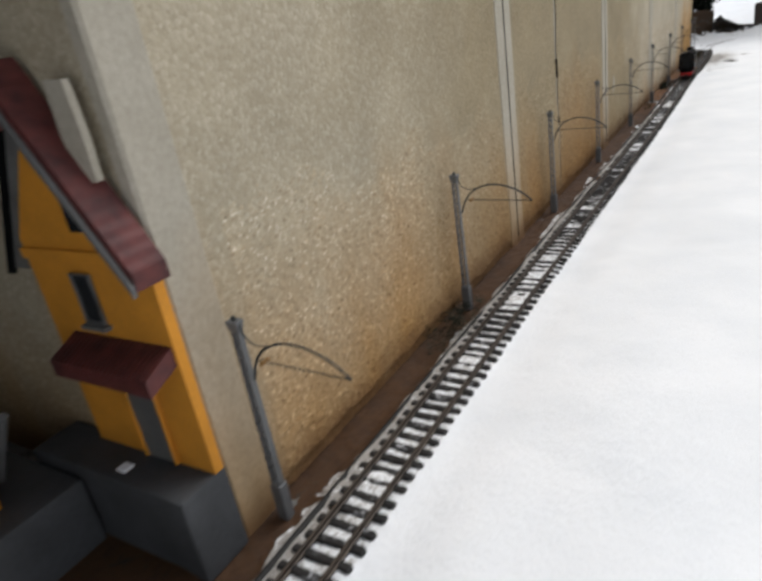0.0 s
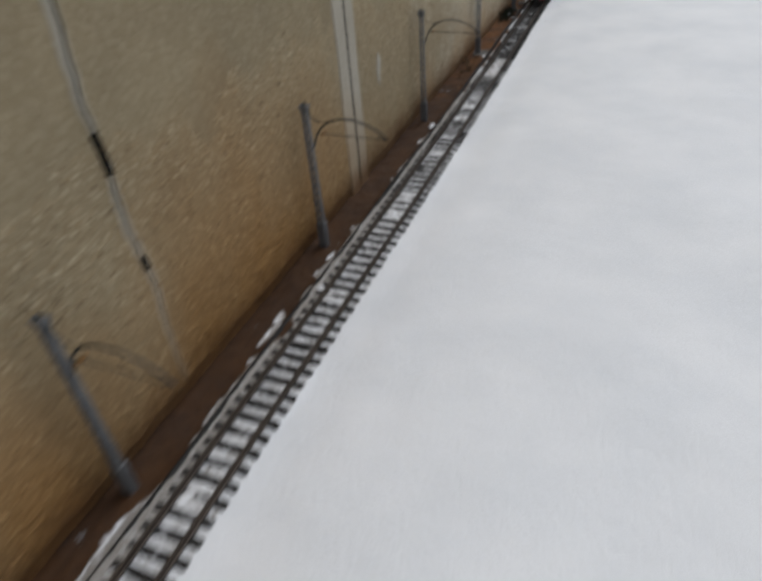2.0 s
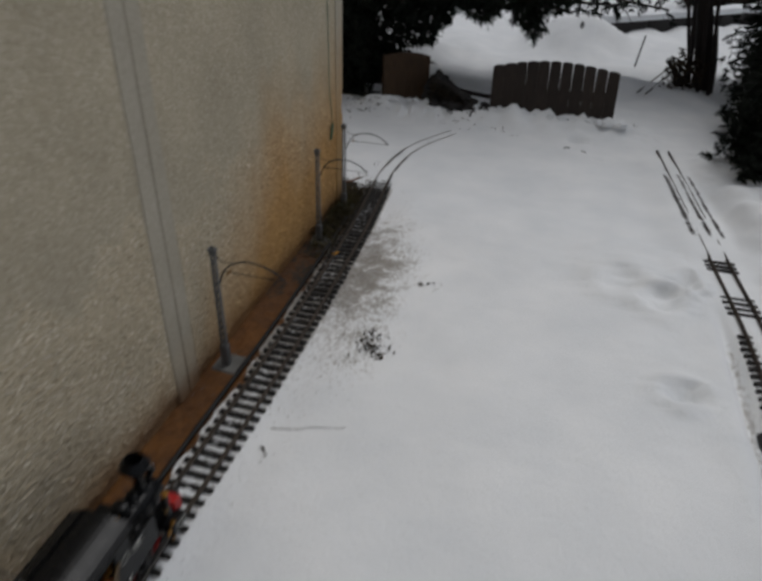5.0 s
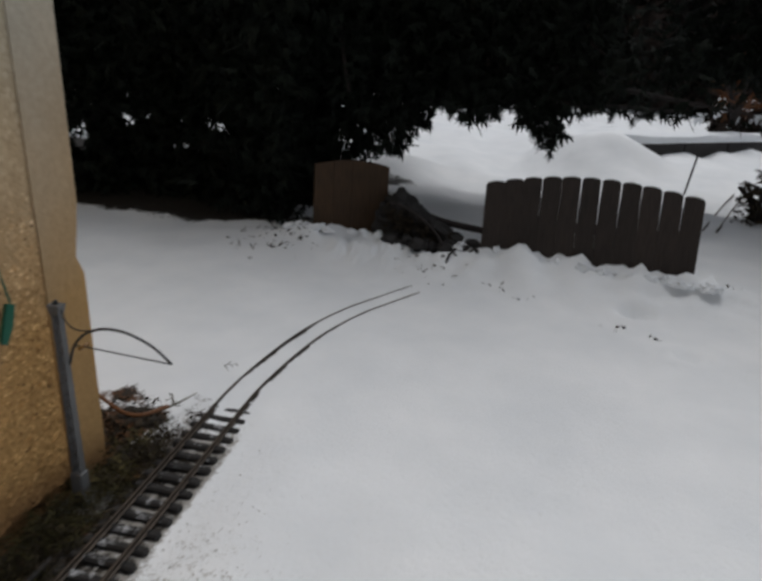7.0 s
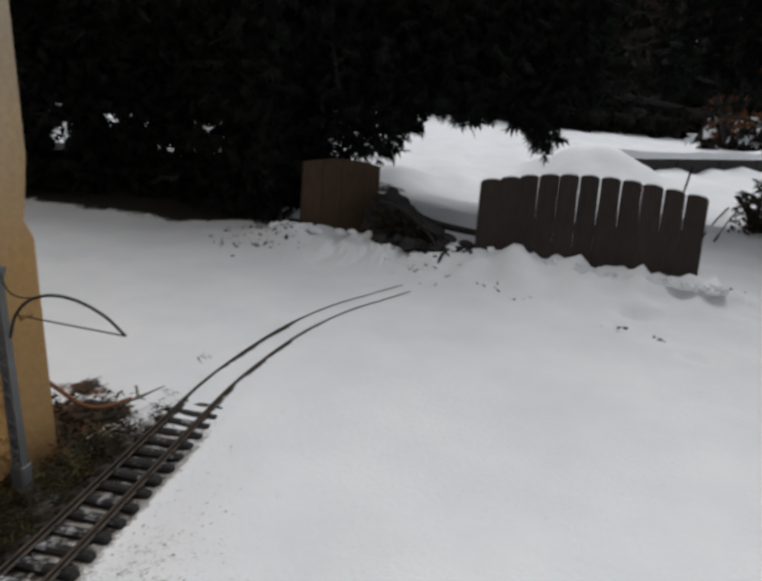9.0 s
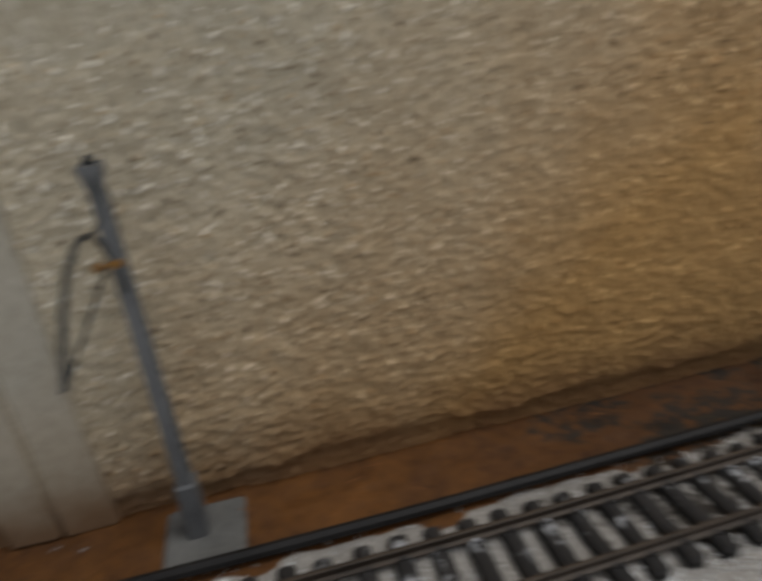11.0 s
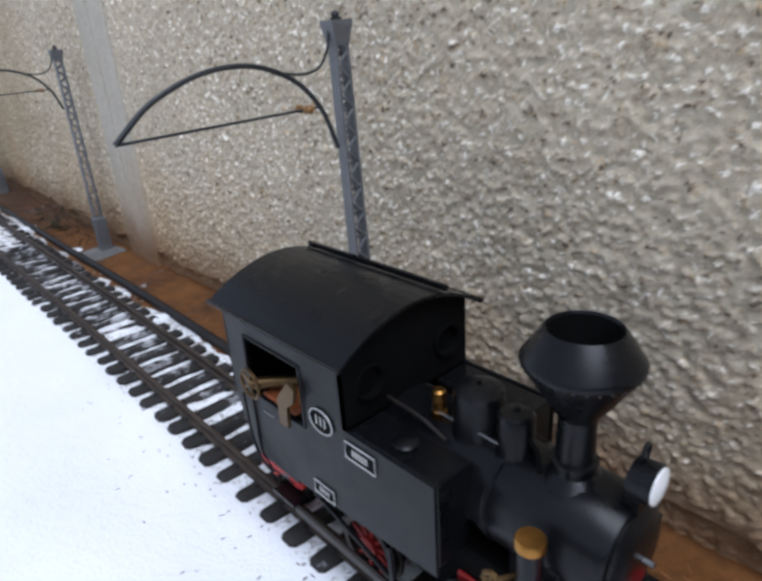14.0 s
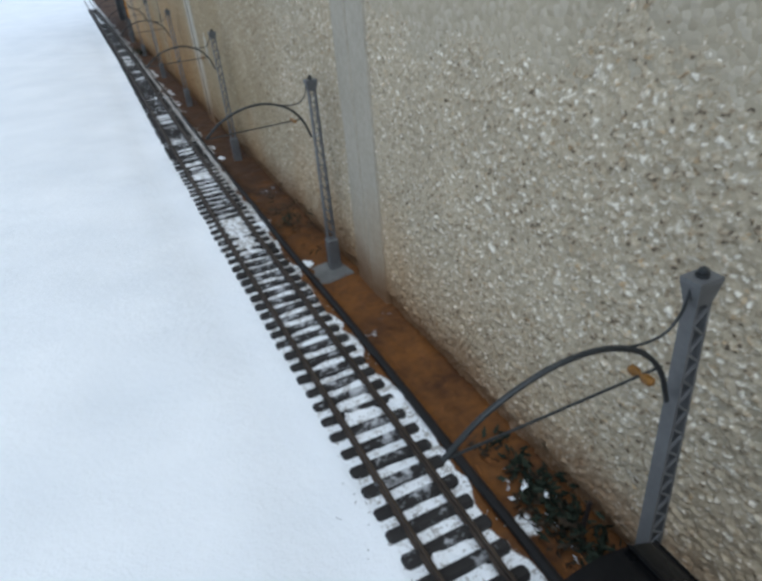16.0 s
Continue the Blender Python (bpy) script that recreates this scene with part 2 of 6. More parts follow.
OILY = plain("oily_dark_steel", (0.030, 0.025, 0.021), 0.45, 0.5, 0.4, 120)
DARKRED = plain("dark_red_paint", (0.20, 0.012, 0.010), 0.45, 0, 0.3, 60, 0.05)
# darker copy of the concrete, the recess's shade put into its colour
SHADED = plain("shaded_recess_concrete", (0.055, 0.057, 0.06), 0.8, 0, 0.4, 40, 0.4)
RED = plain("signal_red_paint", (0.40, 0.009, 0.008), 0.45, 0, 0.15, 60, 0.05)
BRASS = plain("brass", (0.33, 0.165, 0.04), 0.36, 1.0, 0.35, 160, 0.06)
OLDBRASS = plain("dull_brown_brass", (0.105, 0.065, 0.025), 0.42, 0.8, 0.35, 160, 0.08)
RUSTY = plain("rust_orange_paint", (0.20, 0.055, 0.015), 0.6, 0, 0.3, 120, 0.1)
NICKEL = plain("dull_steel", (0.20, 0.20, 0.20), 0.35, 1.0, 0.3, 120)
PLATE = plain("etched_plate_silver", (0.50, 0.50, 0.48), 0.4, 0.4, 0.25, 160)
LENS = plain("white_lamp_glass", (0.80, 0.80, 0.78), 0.15, 0, 0.05, 100, 0)
YELLOW = plain("ochre_yellow_render", (0.62, 0.26, 0.025), 0.8, 0, 0.2, 60, 0.2)
GREYDOOR = plain("grey_door_paint", (0.12, 0.12, 0.115), 0.6)
DARKGLASS = plain("dark_window", (0.02, 0.022, 0.025), 0.15, 0, 0.2, 60, 0)
ROOF = roof_material()
SNOW = plain("loose_snow", (0.84, 0.86, 0.88), 0.7, 0, 0.06, 70, 0.3)
PALING = wood_material("weathered_grey_paling", (0.015, 0.0105, 0.0085), (0.050, 0.036, 0.029))
OAK = wood_material("brown_oak_board", (0.026, 0.015, 0.007), (0.085, 0.045, 0.019))
BARK = wood_material("dark_bark", (0.008, 0.0055, 0.0050), (0.036, 0.025, 0.022))
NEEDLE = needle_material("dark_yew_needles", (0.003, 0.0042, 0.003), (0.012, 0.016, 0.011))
FARLEAF = needle_material("winter_thicket", (0.009, 0.0068, 0.0058), (0.050, 0.036, 0.029))
RUSSET = needle_material("russet_dead_leaves", (0.05, 0.018, 0.008), (0.15, 0.065, 0.025))
IVY = needle_material("ivy_leaves", (0.007, 0.011, 0.007), (0.034, 0.044, 0.030))
STRAW = needle_material("dead_pine_needles", (0.10, 0.036, 0.012), (0.27, 0.12, 0.045))
CRUMB = needle_material("dark_leaf_crumbs", (0.015, 0.012, 0.008), (0.06, 0.045, 0.03))
SLATE = plain("dark_slate", (0.017, 0.015, 0.014), 0.7, 0, 0.4, 30, 0.5)
MOSS = needle_material("olive_moss", (0.014, 0.013, 0.006), (0.068, 0.060, 0.024))
GREEN = plain("green_string", (0.008, 0.10, 0.06), 0.5, 0, 0.2, 100)
DEADGRASS = needle_material("dead_wet_grass", (0.020, 0.016, 0.007), (0.11, 0.09, 0.035))
HOSE = plain("orange_cable", (0.17, 0.07, 0.025), 0.5, 0, 0.3, 80)

OLDTWIG = plain("pale_grey_twig", (0.16, 0.15, 0.12), 0.8, 0, 0.3, 90, 0.3)
GRAIN = needle_material("loose_grit", (0.26, 0.25, 0.235), (0.70, 0.69, 0.67))
FROST = plain("snow_on_twigs", (0.82, 0.84, 0.86), 0.7, 0, 0.05, 40, 0.2)


# ---------------- mesh helpers
def link(name, bm, mat, parent=None, label="", smooth=False):
    me = bpy.data.meshes.new(name)
    bm.to_mesh(me)
    bm.free()
    if mat:
        me.materials.append(mat)
    if smooth:
        for p in me.polygons:
            p.use_smooth = True
        me.set_sharp_from_angle(angle=radians(38))
    ob = new(name, me)
    ob.parent = parent
    if label:
        ob["label"] = label
    return ob


def part(name, bm, mat, parent, label="", smooth=False):
    return link(name, bm, mat, parent, label, smooth)


def box(x0, x1, y0, y1, z0, z1, bevel=0.0, m=None, bm=None, seg=1):
    own = bm is None
    bm = bm or bmesh.new()
    made = bmesh.ops.create_cube(bm, size=1, matrix=Matrix.Translation(((x0 + x1) / 2, (y0 + y1) / 2, (z0 + z1) / 2)) @ Matrix.Diagonal((x1 - x0, y1 - y0, z1 - z0, 1)))
    if bevel:
        edges = list({e for v in made["verts"] for e in v.link_edges})
        made = bmesh.ops.bevel(bm, geom=edges, offset=bevel, segments=seg, affect="EDGES", profile=0.7)
    if m is not None:
        bmesh.ops.transform(bm, matrix=m, verts=bm.verts if own else made["verts"])
    return bm


def lathe(profile, n=24, m=None, bm=None, lid=True):
    """Turned body: (radius, height) pairs about z."""
    bm = bm or bmesh.new()
    rings = []
    m = m or Matrix()
    for r, z in profile:
        rings.append([bm.verts.new(m @ Vector((r * math.cos(2 * math.pi * i / n), r * math.sin(2 * math.pi * i / n), z))) for i in range(n)])
    for a, b in zip(rings, rings[1:]):
        for i in range(n):
            bm.faces.new((a[i], a[(i + 1) % n], b[(i + 1) % n], b[i]))
    for ring, flip in ((rings[0], True), (rings[-1], False)):
        if lid or not flip:
            bm.faces.new(ring[::-1] if flip else ring)
    bmesh.ops.recalc_face_normals(bm, faces=bm.faces)
    return bm


def tube(points, r, n=8, bm=None, taper=1.0):
    """A round bar through the points."""
    bm = bm or bmesh.new()
    pts = [Vector(p) for p in points]
    rings = []
    up = Vector((0.13, 0.31, 0.94))
    for i, p in enumerate(pts):
        d = (pts[min(i + 1, len(pts) - 1)] - pts[max(i - 1, 0)]).normalized()
        a = d.cross(up)
        a = (a if a.length > 0.1 else d.cross(Vector((1, 0, 0)))).normalized()
        b = d.cross(a)
        rr = r * (1 + (taper - 1) * i / max(1, len(pts) - 1))
        rings.append([bm.verts.new(p + rr * (math.cos(2 * math.pi * k / n) * a + math.sin(2 * math.pi * k / n) * b)) for k in range(n)])
    for a, b in zip(rings, rings[1:]):
        for i in range(n):
            bm.faces.new((a[i], a[(i + 1) % n], b[(i + 1) % n], b[i]))
    bm.faces.new(rings[0][::-1])
    bm.faces.new(rings[-1])
    bmesh.ops.recalc_face_normals(bm, faces=bm.faces)
    return bm


def spline(points, n=8):
    """Catmull-Rom through the points."""
    p = [Vector(q) for q in points]
    p = [2 * p[0] - p[1]] + p + [2 * p[-1] - p[-2]]
    out = []
    for i in range(1, len(p) - 2):
        for k in range(n):
            t = k / n
            out.append(0.5 * (2 * p[i] + (p[i + 1] - p[i - 1]) * t + (2 * p[i - 1] - 5 * p[i] + 4 * p[i + 1] - p[i + 2]) * t * t + (3 * p[i] - p[i - 1] - 3 * p[i + 1] + p[i + 2]) * t ** 3))
    return out + [p[-2]]


def prism(outline, axis, lo, hi, bm=None):
    """A flat outline pushed out along an axis: 'x' takes (y, z), 'y' takes (x, z), 'z' takes (x, y)."""
    bm = bm or bmesh.new()

    def at(p, d):
        return {"x": (d, *p), "y": (p[0], d, p[1]), "z": (*p, d)}[axis]
    a = [bm.verts.new(at(p, lo)) for p in outline]
    b = [bm.verts.new(at(p, hi)) for p in outline]
    bm.faces.new(a[::-1])
    bm.faces.new(b)
    for i in range(len(a)):
        j = (i + 1) % len(a)
        bm.faces.new((a[i], a[j], b[j], b[i]))
    bmesh.ops.recalc_face_normals(bm, faces=bm.faces)
    return bm


def raw_mesh(name, verts, faces, mat, parent=None, smooth=False):
    me = bpy.data.meshes.new(name)
    me.vertices.add(len(verts))
    me.vertices.foreach_set("co", np.asarray(verts, np.float32).ravel())
    faces = np.asarray(faces, np.int32)
    k = faces.shape[1]
    me.loops.add(faces.size)
    me.loops.foreach_set("vertex_index", faces.ravel())
    me.polygons.add(len(faces))
    me.polygons.foreach_set("loop_start", np.arange(len(faces), dtype=np.int32) * k)
    me.polygons.foreach_set("loop_total", np.full(len(faces), k, np.int32))
    me.update(calc_edges=True)
    me.validate()
    me.materials.append(mat)
    if smooth:
        me.polygons.foreach_set("use_smooth", np.ones(len(faces), bool))
    ob = new(name, me)
    ob.parent = parent
    return ob


def empty(name, label, category, at=None, group=""):
    ob = new(name)
    ob.matrix_basis = at if at is not None else Matrix()
    return tagged(ob, label, category, group)


rng = np.random.default_rng(7)


def fbm(x, y, scale, seed=0, octaves=3):
    """Smooth value noise on arrays, about -1 to 1."""
    out, amp = 0, 1.0
    for o in range(octaves):
        table = np.random.default_rng(100 + seed * 17 + o).uniform(-1, 1, (256, 256))
        u, v = x * scale, y * scale
        i, j = np.floor(u).astype(int), np.floor(v).astype(int)
        f, g = u - i, v - j
        f, g = f * f * (3 - 2 * f), g * g * (3 - 2 * g)
        a, b = table[i % 256, j % 256], table[(i + 1) % 256, j % 256]
        c, d = table[i % 256, (j + 1) % 256], table[(i + 1) % 256, (j + 1) % 256]
        out = out + amp * ((a * (1 - f) + b * f) * (1 - g) + (c * (1 - f) + d * f) * g)
        scale, amp = scale * 2.1, amp * 0.5
    return out


def smooth(a, b, x):
    k = np.clip((x - a) / (b - a), 0, 1)
    return k * k * (3 - 2 * k)


# ---------------- the ground: one sheet of snow, soil and grit
FACE = -0.122          # the wall's face
NEAR, FAR = -4.98, 0.38  # the wall's two ends
SECOND = 1.055         # the other track's middle


def second_mid(y):
    return SECOND - 0.045 * smooth(-0.1, -0.9, y)


def track_mid(y):
    """How far the line wanders from its straight course along the wall."""
    return np.interp(y, (-5.2, -4.4, -3.6, -3.1, -2.5, -2.0, -1.5, -1.0, -0.85, -0.65, -0.40, -0.15, 0.05, 0.20, 0.34),
                     (-0.006, -0.008, -0.003, 0.002, 0.005, 0.005, 0.001, 0.001, 0.006, 0.012, 0.015, 0.014, 0.011, 0.005, 0.0))


def terrain(x, y):
    wide, x = x, x - track_mid(y) * smooth(0.5, 0.2, np.abs(x))
    edge = 0.0375 + 0.0035 * fbm(x * 0, y, 45, 1) + 0.004 * fbm(x * 0, y, 9, 2)
    open_snow = -0.0128 + 0.0093 * smooth(0.039, 0.15, x) + 0.004 * fbm(x, y, 4, 3) + 0.0008 * fbm(x, y, 13, 33) + 0.004 * fbm(x, y, 1.1, 34) * smooth(0.1, 0.4, x) + 0.0004 * fbm(x, y, 40, 4)
    bed = -0.0146 + 0.0018 * smooth(-0.7, -1.0, y) + 0.0007 * smooth(-1.28, -1.42, y) * smooth(-2.6, -2.3, y) + 0.0014 * fbm(x, y, 60, 5) - 0.008 * smooth(-0.045, -0.075, x) + 0.0016 * fbm(x, y, 14, 15)
    heap = smooth(0.30, 0.65, fbm(x * 0, y, 19, 41, 2)) * smooth(-0.021, -0.016, x) * smooth(0.021, 0.016, x) * smooth(-0.95, -1.15, y)
    heap = heap + 0.35 * smooth(0.1, 0.5, fbm(x * 8, y, 12, 42, 2)) * smooth(-0.058, -0.052, x) * smooth(-0.026, -0.031, x) * smooth(-1.8, -2.2, y)
    bed = bed + (0.0042 + 0.001 * fbm(x, y, 50, 43)) * heap + 0.0012 * smooth(-1.8, -2.2, y)
    buried = smooth(0.38, 0.62, y + 0.06 * fbm(x, y, 9, 6))
    h = bed + (open_snow - bed) * smooth(-0.010, 0.010, x - edge - 0.004 * smooth(-1.9, -2.4, y))
    near_line = smooth(0.16, 0.07, np.abs(x - 0.01)) * smooth(1.15, 0.9, y)
    drift = (-0.0055 + 0.004 * fbm(x, y, 4, 3)) * (1 - near_line) + (-0.0046 + 0.0026 * smooth(0.85, 1.05, y) + 0.0009 * fbm(x, y, 28, 36)) * near_line
    h = h + (np.maximum(drift, bed) - h) * buried
    h = h - 0.012 * smooth(0.35, -0.9, y) * smooth(0.3, 0.1, x) * smooth(0.04, 0.09, x) * 0.4
    # banked snow round the palings and under the yew
    h = h + 0.060 * np.exp(-((y - 1.47) / 0.13) ** 2) * smooth(-0.1, 0.35, x) * smooth(1.25, 0.85, x) * (1 + 0.45 * fbm(x, y, 14, 7) + 0.3 * fbm(x, y, 6, 46))
    h = h + 0.045 * np.exp(-((y - 1.55) / 0.12) ** 2) * smooth(-0.75, -0.25, x) * smooth(0.15, 0.0, x) * (1 + 0.4 * fbm(x, y, 16, 8))
    h = h + 0.024 * np.abs(fbm(x, y, 22, 35)) * np.exp(-((y - 1.46) / 0.07) ** 2) * smooth(-0.35, -0.2, x) * smooth(1.0, 0.85, x)
    h = h + 0.05 * smooth(1.45, 1.9, y) * smooth(0.15, -0.4, x)
    # the other track's trench and shoulder
    x = wide
    mid = second_mid(y)
    d = x - mid
    line = smooth(1.35, 1.05, y)
    h = h + line * ((0.022 - 0.011 * smooth(0.24, 0.16, y)) * smooth(-0.16, -0.055, d) - 0.03 * np.exp(-((d + 0.062) / 0.014) ** 2) * smooth(0.0, -0.35, y))
    h = h + line * 0.045 * smooth(0.06, 0.16, d) * (1 + 1.0 * fbm(x, y, 5, 9))
    for cx, cy, r, deep in ((0.78, -0.02, 0.06, 0.016), (0.86, -0.08, 0.05, 0.026), (0.855, -0.44, 0.035, 0.03), (0.93, 0.02, 0.04, 0.025), (0.82, 0.08, 0.10, -0.022), (0.93, -1.35, 0.028, 0.02), (0.7, 1.28, 0.04, 0.02), (0.79, 1.05, 0.03, 0.018)):
        q = ((x - cx + 0.014 * fbm(x, y, 26, 37)) ** 2 + 0.8 * (y - cy + 0.016 * fbm(x, y, 22, 38)) ** 2) / r ** 2
        h = h - 1.1 * deep * np.exp(-q * 1.6) + 0.5 * abs(deep) * np.exp(-(np.sqrt(q) - 1.3) ** 2 * 6)
    h = h + line * 0.0085 * np.exp(-(d / 0.016) ** 4) * smooth(-0.12, -0.2, y) * (1 + 0.3 * fbm(x, y, 30, 39))
    # the garden beyond
    h = h + 0.10 * smooth(2.2, 5.5, y) * (1 + 0.5 * fbm(x, y, 0.5, 10)) + 0.05 * np.exp(-((x - 1.4) / 1.0) ** 2 - ((y - 6.2) / 1.1) ** 2)
    h = h + 0.175 * np.exp(-((x - 0.75 + 0.10 * fbm(x, y, 3, 44)) / 0.26) ** 2 - ((y - 3.9) / 0.35) ** 2) + 0.05 * np.exp(-((x - 1.15) / 0.3) ** 2 - ((y - 3.7) / 0.3) ** 2)
    h = np.where(y > 1.75, h + (0.012 * fbm(x, y, 2.2, 11) + 0.035 * fbm(x, y, 3.1, 45, 2)) * smooth(1.75, 2.3, y) * smooth(-0.6, -0.1, x), h)
    # paving level in the recess
    recess = smooth(-0.12, -0.14, x) * smooth(-4.95, -4.98, y)
    return h * (1 - recess) - 0.01 * recess


def steps(*spans):
    out = []
    for a, b, s in spans:
        out += list(np.arange(a, b - 1e-9, s))
    return np.array(out + [spans[-1][1]])


xs = np.concatenate([-np.geomspace(300, 3.2, 14), steps((-3, -0.6, 0.12), (-0.6, -0.13, 0.03), (-0.13, 0.066, 0.0035), (0.066, 0.2, 0.012), (0.2, 0.96, 0.022), (0.96, 1.18, 0.006), (1.18, 1.7, 0.022), (1.7, 4, 0.1)), np.geomspace(4.3, 300, 14)])
ys = np.concatenate([-np.geomspace(300, 6.4, 14), steps((-6.1, -5.5, 0.05), (-5.5, 0.8, 0.0065), (0.8, 2.0, 0.016), (2.0, 9, 0.1)), np.geomspace(9.5, 300, 14)])
gx, gy = np.meshgrid(xs, ys, indexing="ij")
gz = terrain(gx, gy)
nx, ny = gx.shape
idx = np.arange(nx * ny).reshape(nx, ny)
quads = np.stack([idx[:-1, :-1], idx[1:, :-1], idx[1:, 1:], idx[:-1, 1:]], -1).reshape(-1, 4)
ground = raw_mesh("ground", np.stack([gx, gy, gz], -1).reshape(-1, 3), quads, GROUND, smooth=True)
tagged(ground, "trampled fresh snow with rusty soil beside the wall", "ground", kind="structure")


def paint(name, values):
    a = ground.data.attributes.new(name, "FLOAT", "POINT")
    a.data.foreach_set("value", values.astype(np.float32).ravel())


wide_x, gx = gx, gx - track_mid(gy) * smooth(0.5, 0.2, np.abs(gx))
soil_mask = smooth(-0.040, -0.056, gx + 0.010 * fbm(gx, gy, 22, 20) + smooth(-1.9, -2.3, gy) * (0.012 + 0.012 * fbm(gx, gy, 9, 30))) * smooth(0.52, 0.40, gy + 0.05 * fbm(gx, gy, 12, 21))
soil_mask = soil_mask * smooth(-0.6, -0.3, gx)
corner_dirt = smooth(-0.05, -0.085, gx + 0.03 * fbm(gx, gy, 20, 47) + 0.6 * np.maximum(gy - 0.43, 0)) * smooth(-0.32, -0.2, gx) * smooth(0.36, 0.42, gy) * smooth(0.60, 0.53, gy + 0.03 * fbm(gx, gy, 14, 48))
soil_mask = np.maximum(soil_mask * smooth(0.46, 0.40, gy), (0.62 + 0.3 * fbm(gx, gy, 24, 51)) * corner_dirt)
soil_mask = soil_mask * (0.84 + 0.16 * np.sign(fbm(gx, gy, 9, 22) + 0.8))
wet_and_shaded = np.maximum((0.49 + 0.14 * smooth(-0.01, -0.045, gx)) * smooth(-0.3, 0.0, gy) * smooth(0.52, 0.40, gy) * smooth(0.052, 0.03, gx) * smooth(-0.13, -0.12, gx), 0.50 * smooth(0.052, 0.03, gx + 0.012 * fbm(gx, gy, 18, 26)) * smooth(-0.55, -0.2, gy) * smooth(0.5, 0.36, gy + 0.05 * fbm(gx, gy, 14, 27)))
frost = smooth(0.25, 0.5, fbm(gx, gy, 30, 29)) * np.exp(-((gx + 0.070) / 0.012) ** 2) * (np.exp(-((gy + 1.30) / 0.10) ** 2) + np.exp(-((gy + 1.05) / 0.12) ** 2) + 0.8 * np.exp(-((gy + 3.3) / 0.7) ** 2))
soil_mask = soil_mask * (1 - 0.75 * np.clip(frost, 0, 1))
wet_and_shaded = np.maximum(wet_and_shaded, (0.50 + 0.14 * fbm(gx, gy, 16, 49)) * corner_dirt)
rail_line = np.interp(gy, (0.25, 0.38, 0.50, 0.62, 0.75, 0.86, 0.95, 1.046, 1.14), (0.002, -0.006, -0.014, -0.019, -0.012, 0.002, 0.023, 0.055, 0.098))
slant = 0.0235 / np.cos(np.arctan(np.gradient(rail_line, axis=1) / np.maximum(np.gradient(gy, axis=1), 1e-6)))
off_rail = np.minimum(np.abs(wide_x - rail_line - slant), np.abs(wide_x - rail_line + slant))
# dark lines along the rails paint in the shadow of melted grooves
groove_shade = np.exp(-(off_rail / 0.0075) ** 2) * smooth(0.38, 0.44, gy) * smooth(1.10, 0.85, gy)
wet_and_shaded = np.maximum(wet_and_shaded, (0.60 + 0.25 * fbm(gx, gy, 30, 52)) * groove_shade)
paint("soil", soil_mask)
grit_mask = (0.49 - 0.06 * smooth(-1.9, -2.4, gy)) * smooth(0.05, 0.035, gx) * smooth(0.6, 0.4, gy) + 0.12 * smooth(-2.0, -1.4, gy) * smooth(0.05, 0.035, gx) * smooth(-0.4, -0.9, gy) * -1
grit_mask = grit_mask + 0.24 * smooth(0.05, 0.035, gx) * smooth(-0.8, -0.4, gy) * smooth(0.6, 0.4, gy)
grit_mask = grit_mask + (0.73 + 0.22 * fbm(gx, gy, 34, 50)) * np.exp(-((gx - 0.05) / 0.20) ** 2 - ((gy + 0.09) / 0.38) ** 2) * smooth(0.035, 0.05, gx) + 0.30 * np.exp(-((gx - 0.17) / 0.08) ** 2 - ((gy + 0.5) / 0.14) ** 2)
gx = wide_x
mid2 = second_mid(gy)
grit_mask = grit_mask + 0.5 * np.exp(-((gx - mid2 + 0.058) / 0.012) ** 2) * smooth(-0.05, -0.3, gy)
stripes = 0.70 * (np.exp(-((gx - mid2 + 0.040) / 0.014) ** 2) + 0.9 * np.exp(-((gx - mid2 - 0.008) / 0.011) ** 2) + 0.9 * np.exp(-((gx - mid2 - 0.044) / 0.010) ** 2)) * smooth(0.30, 0.36, gy) * smooth(0.98, 0.86, gy)
grit_mask = np.where((gx < -0.125) & (gx > -1.6) & (gy < -4.95) & (gy > -6.3), 0.75, grit_mask * (gy > -8.5) * smooth(-0.6, -0.3, gx))
gx = wide_x - track_mid(gy) * smooth(0.5, 0.2, np.abs(wide_x))
far_side = smooth(-0.024, -0.030, gx) * smooth(-0.075, -0.065, gx)
grit_mask = np.where(gx > -0.125, grit_mask + far_side * (0.06 + 0.17 * smooth(-2.0, -2.4, gy)), grit_mask)
paint("grit", grit_mask)
gx = wide_x
duff_mask = smooth(-0.1, -0.45, gx + 0.15 * fbm(gx, gy, 5, 24)) * smooth(1.50, 1.70, gy + 0.06 * fbm(gx, gy, 7, 25)) * smooth(3.1, 2.7, gy) * smooth(-4.2, -3.6, gx)
wet_and_shaded = np.maximum(wet_and_shaded, 0.36 * smooth(-4.62, -4.85, gy) * smooth(-0.05, -0.062, gx) * smooth(-1.65, -1.55, gx) * smooth(-6.6, -6.3, gy))
paint("duff", np.maximum(np.maximum(duff_mask, wet_and_shaded), stripes))

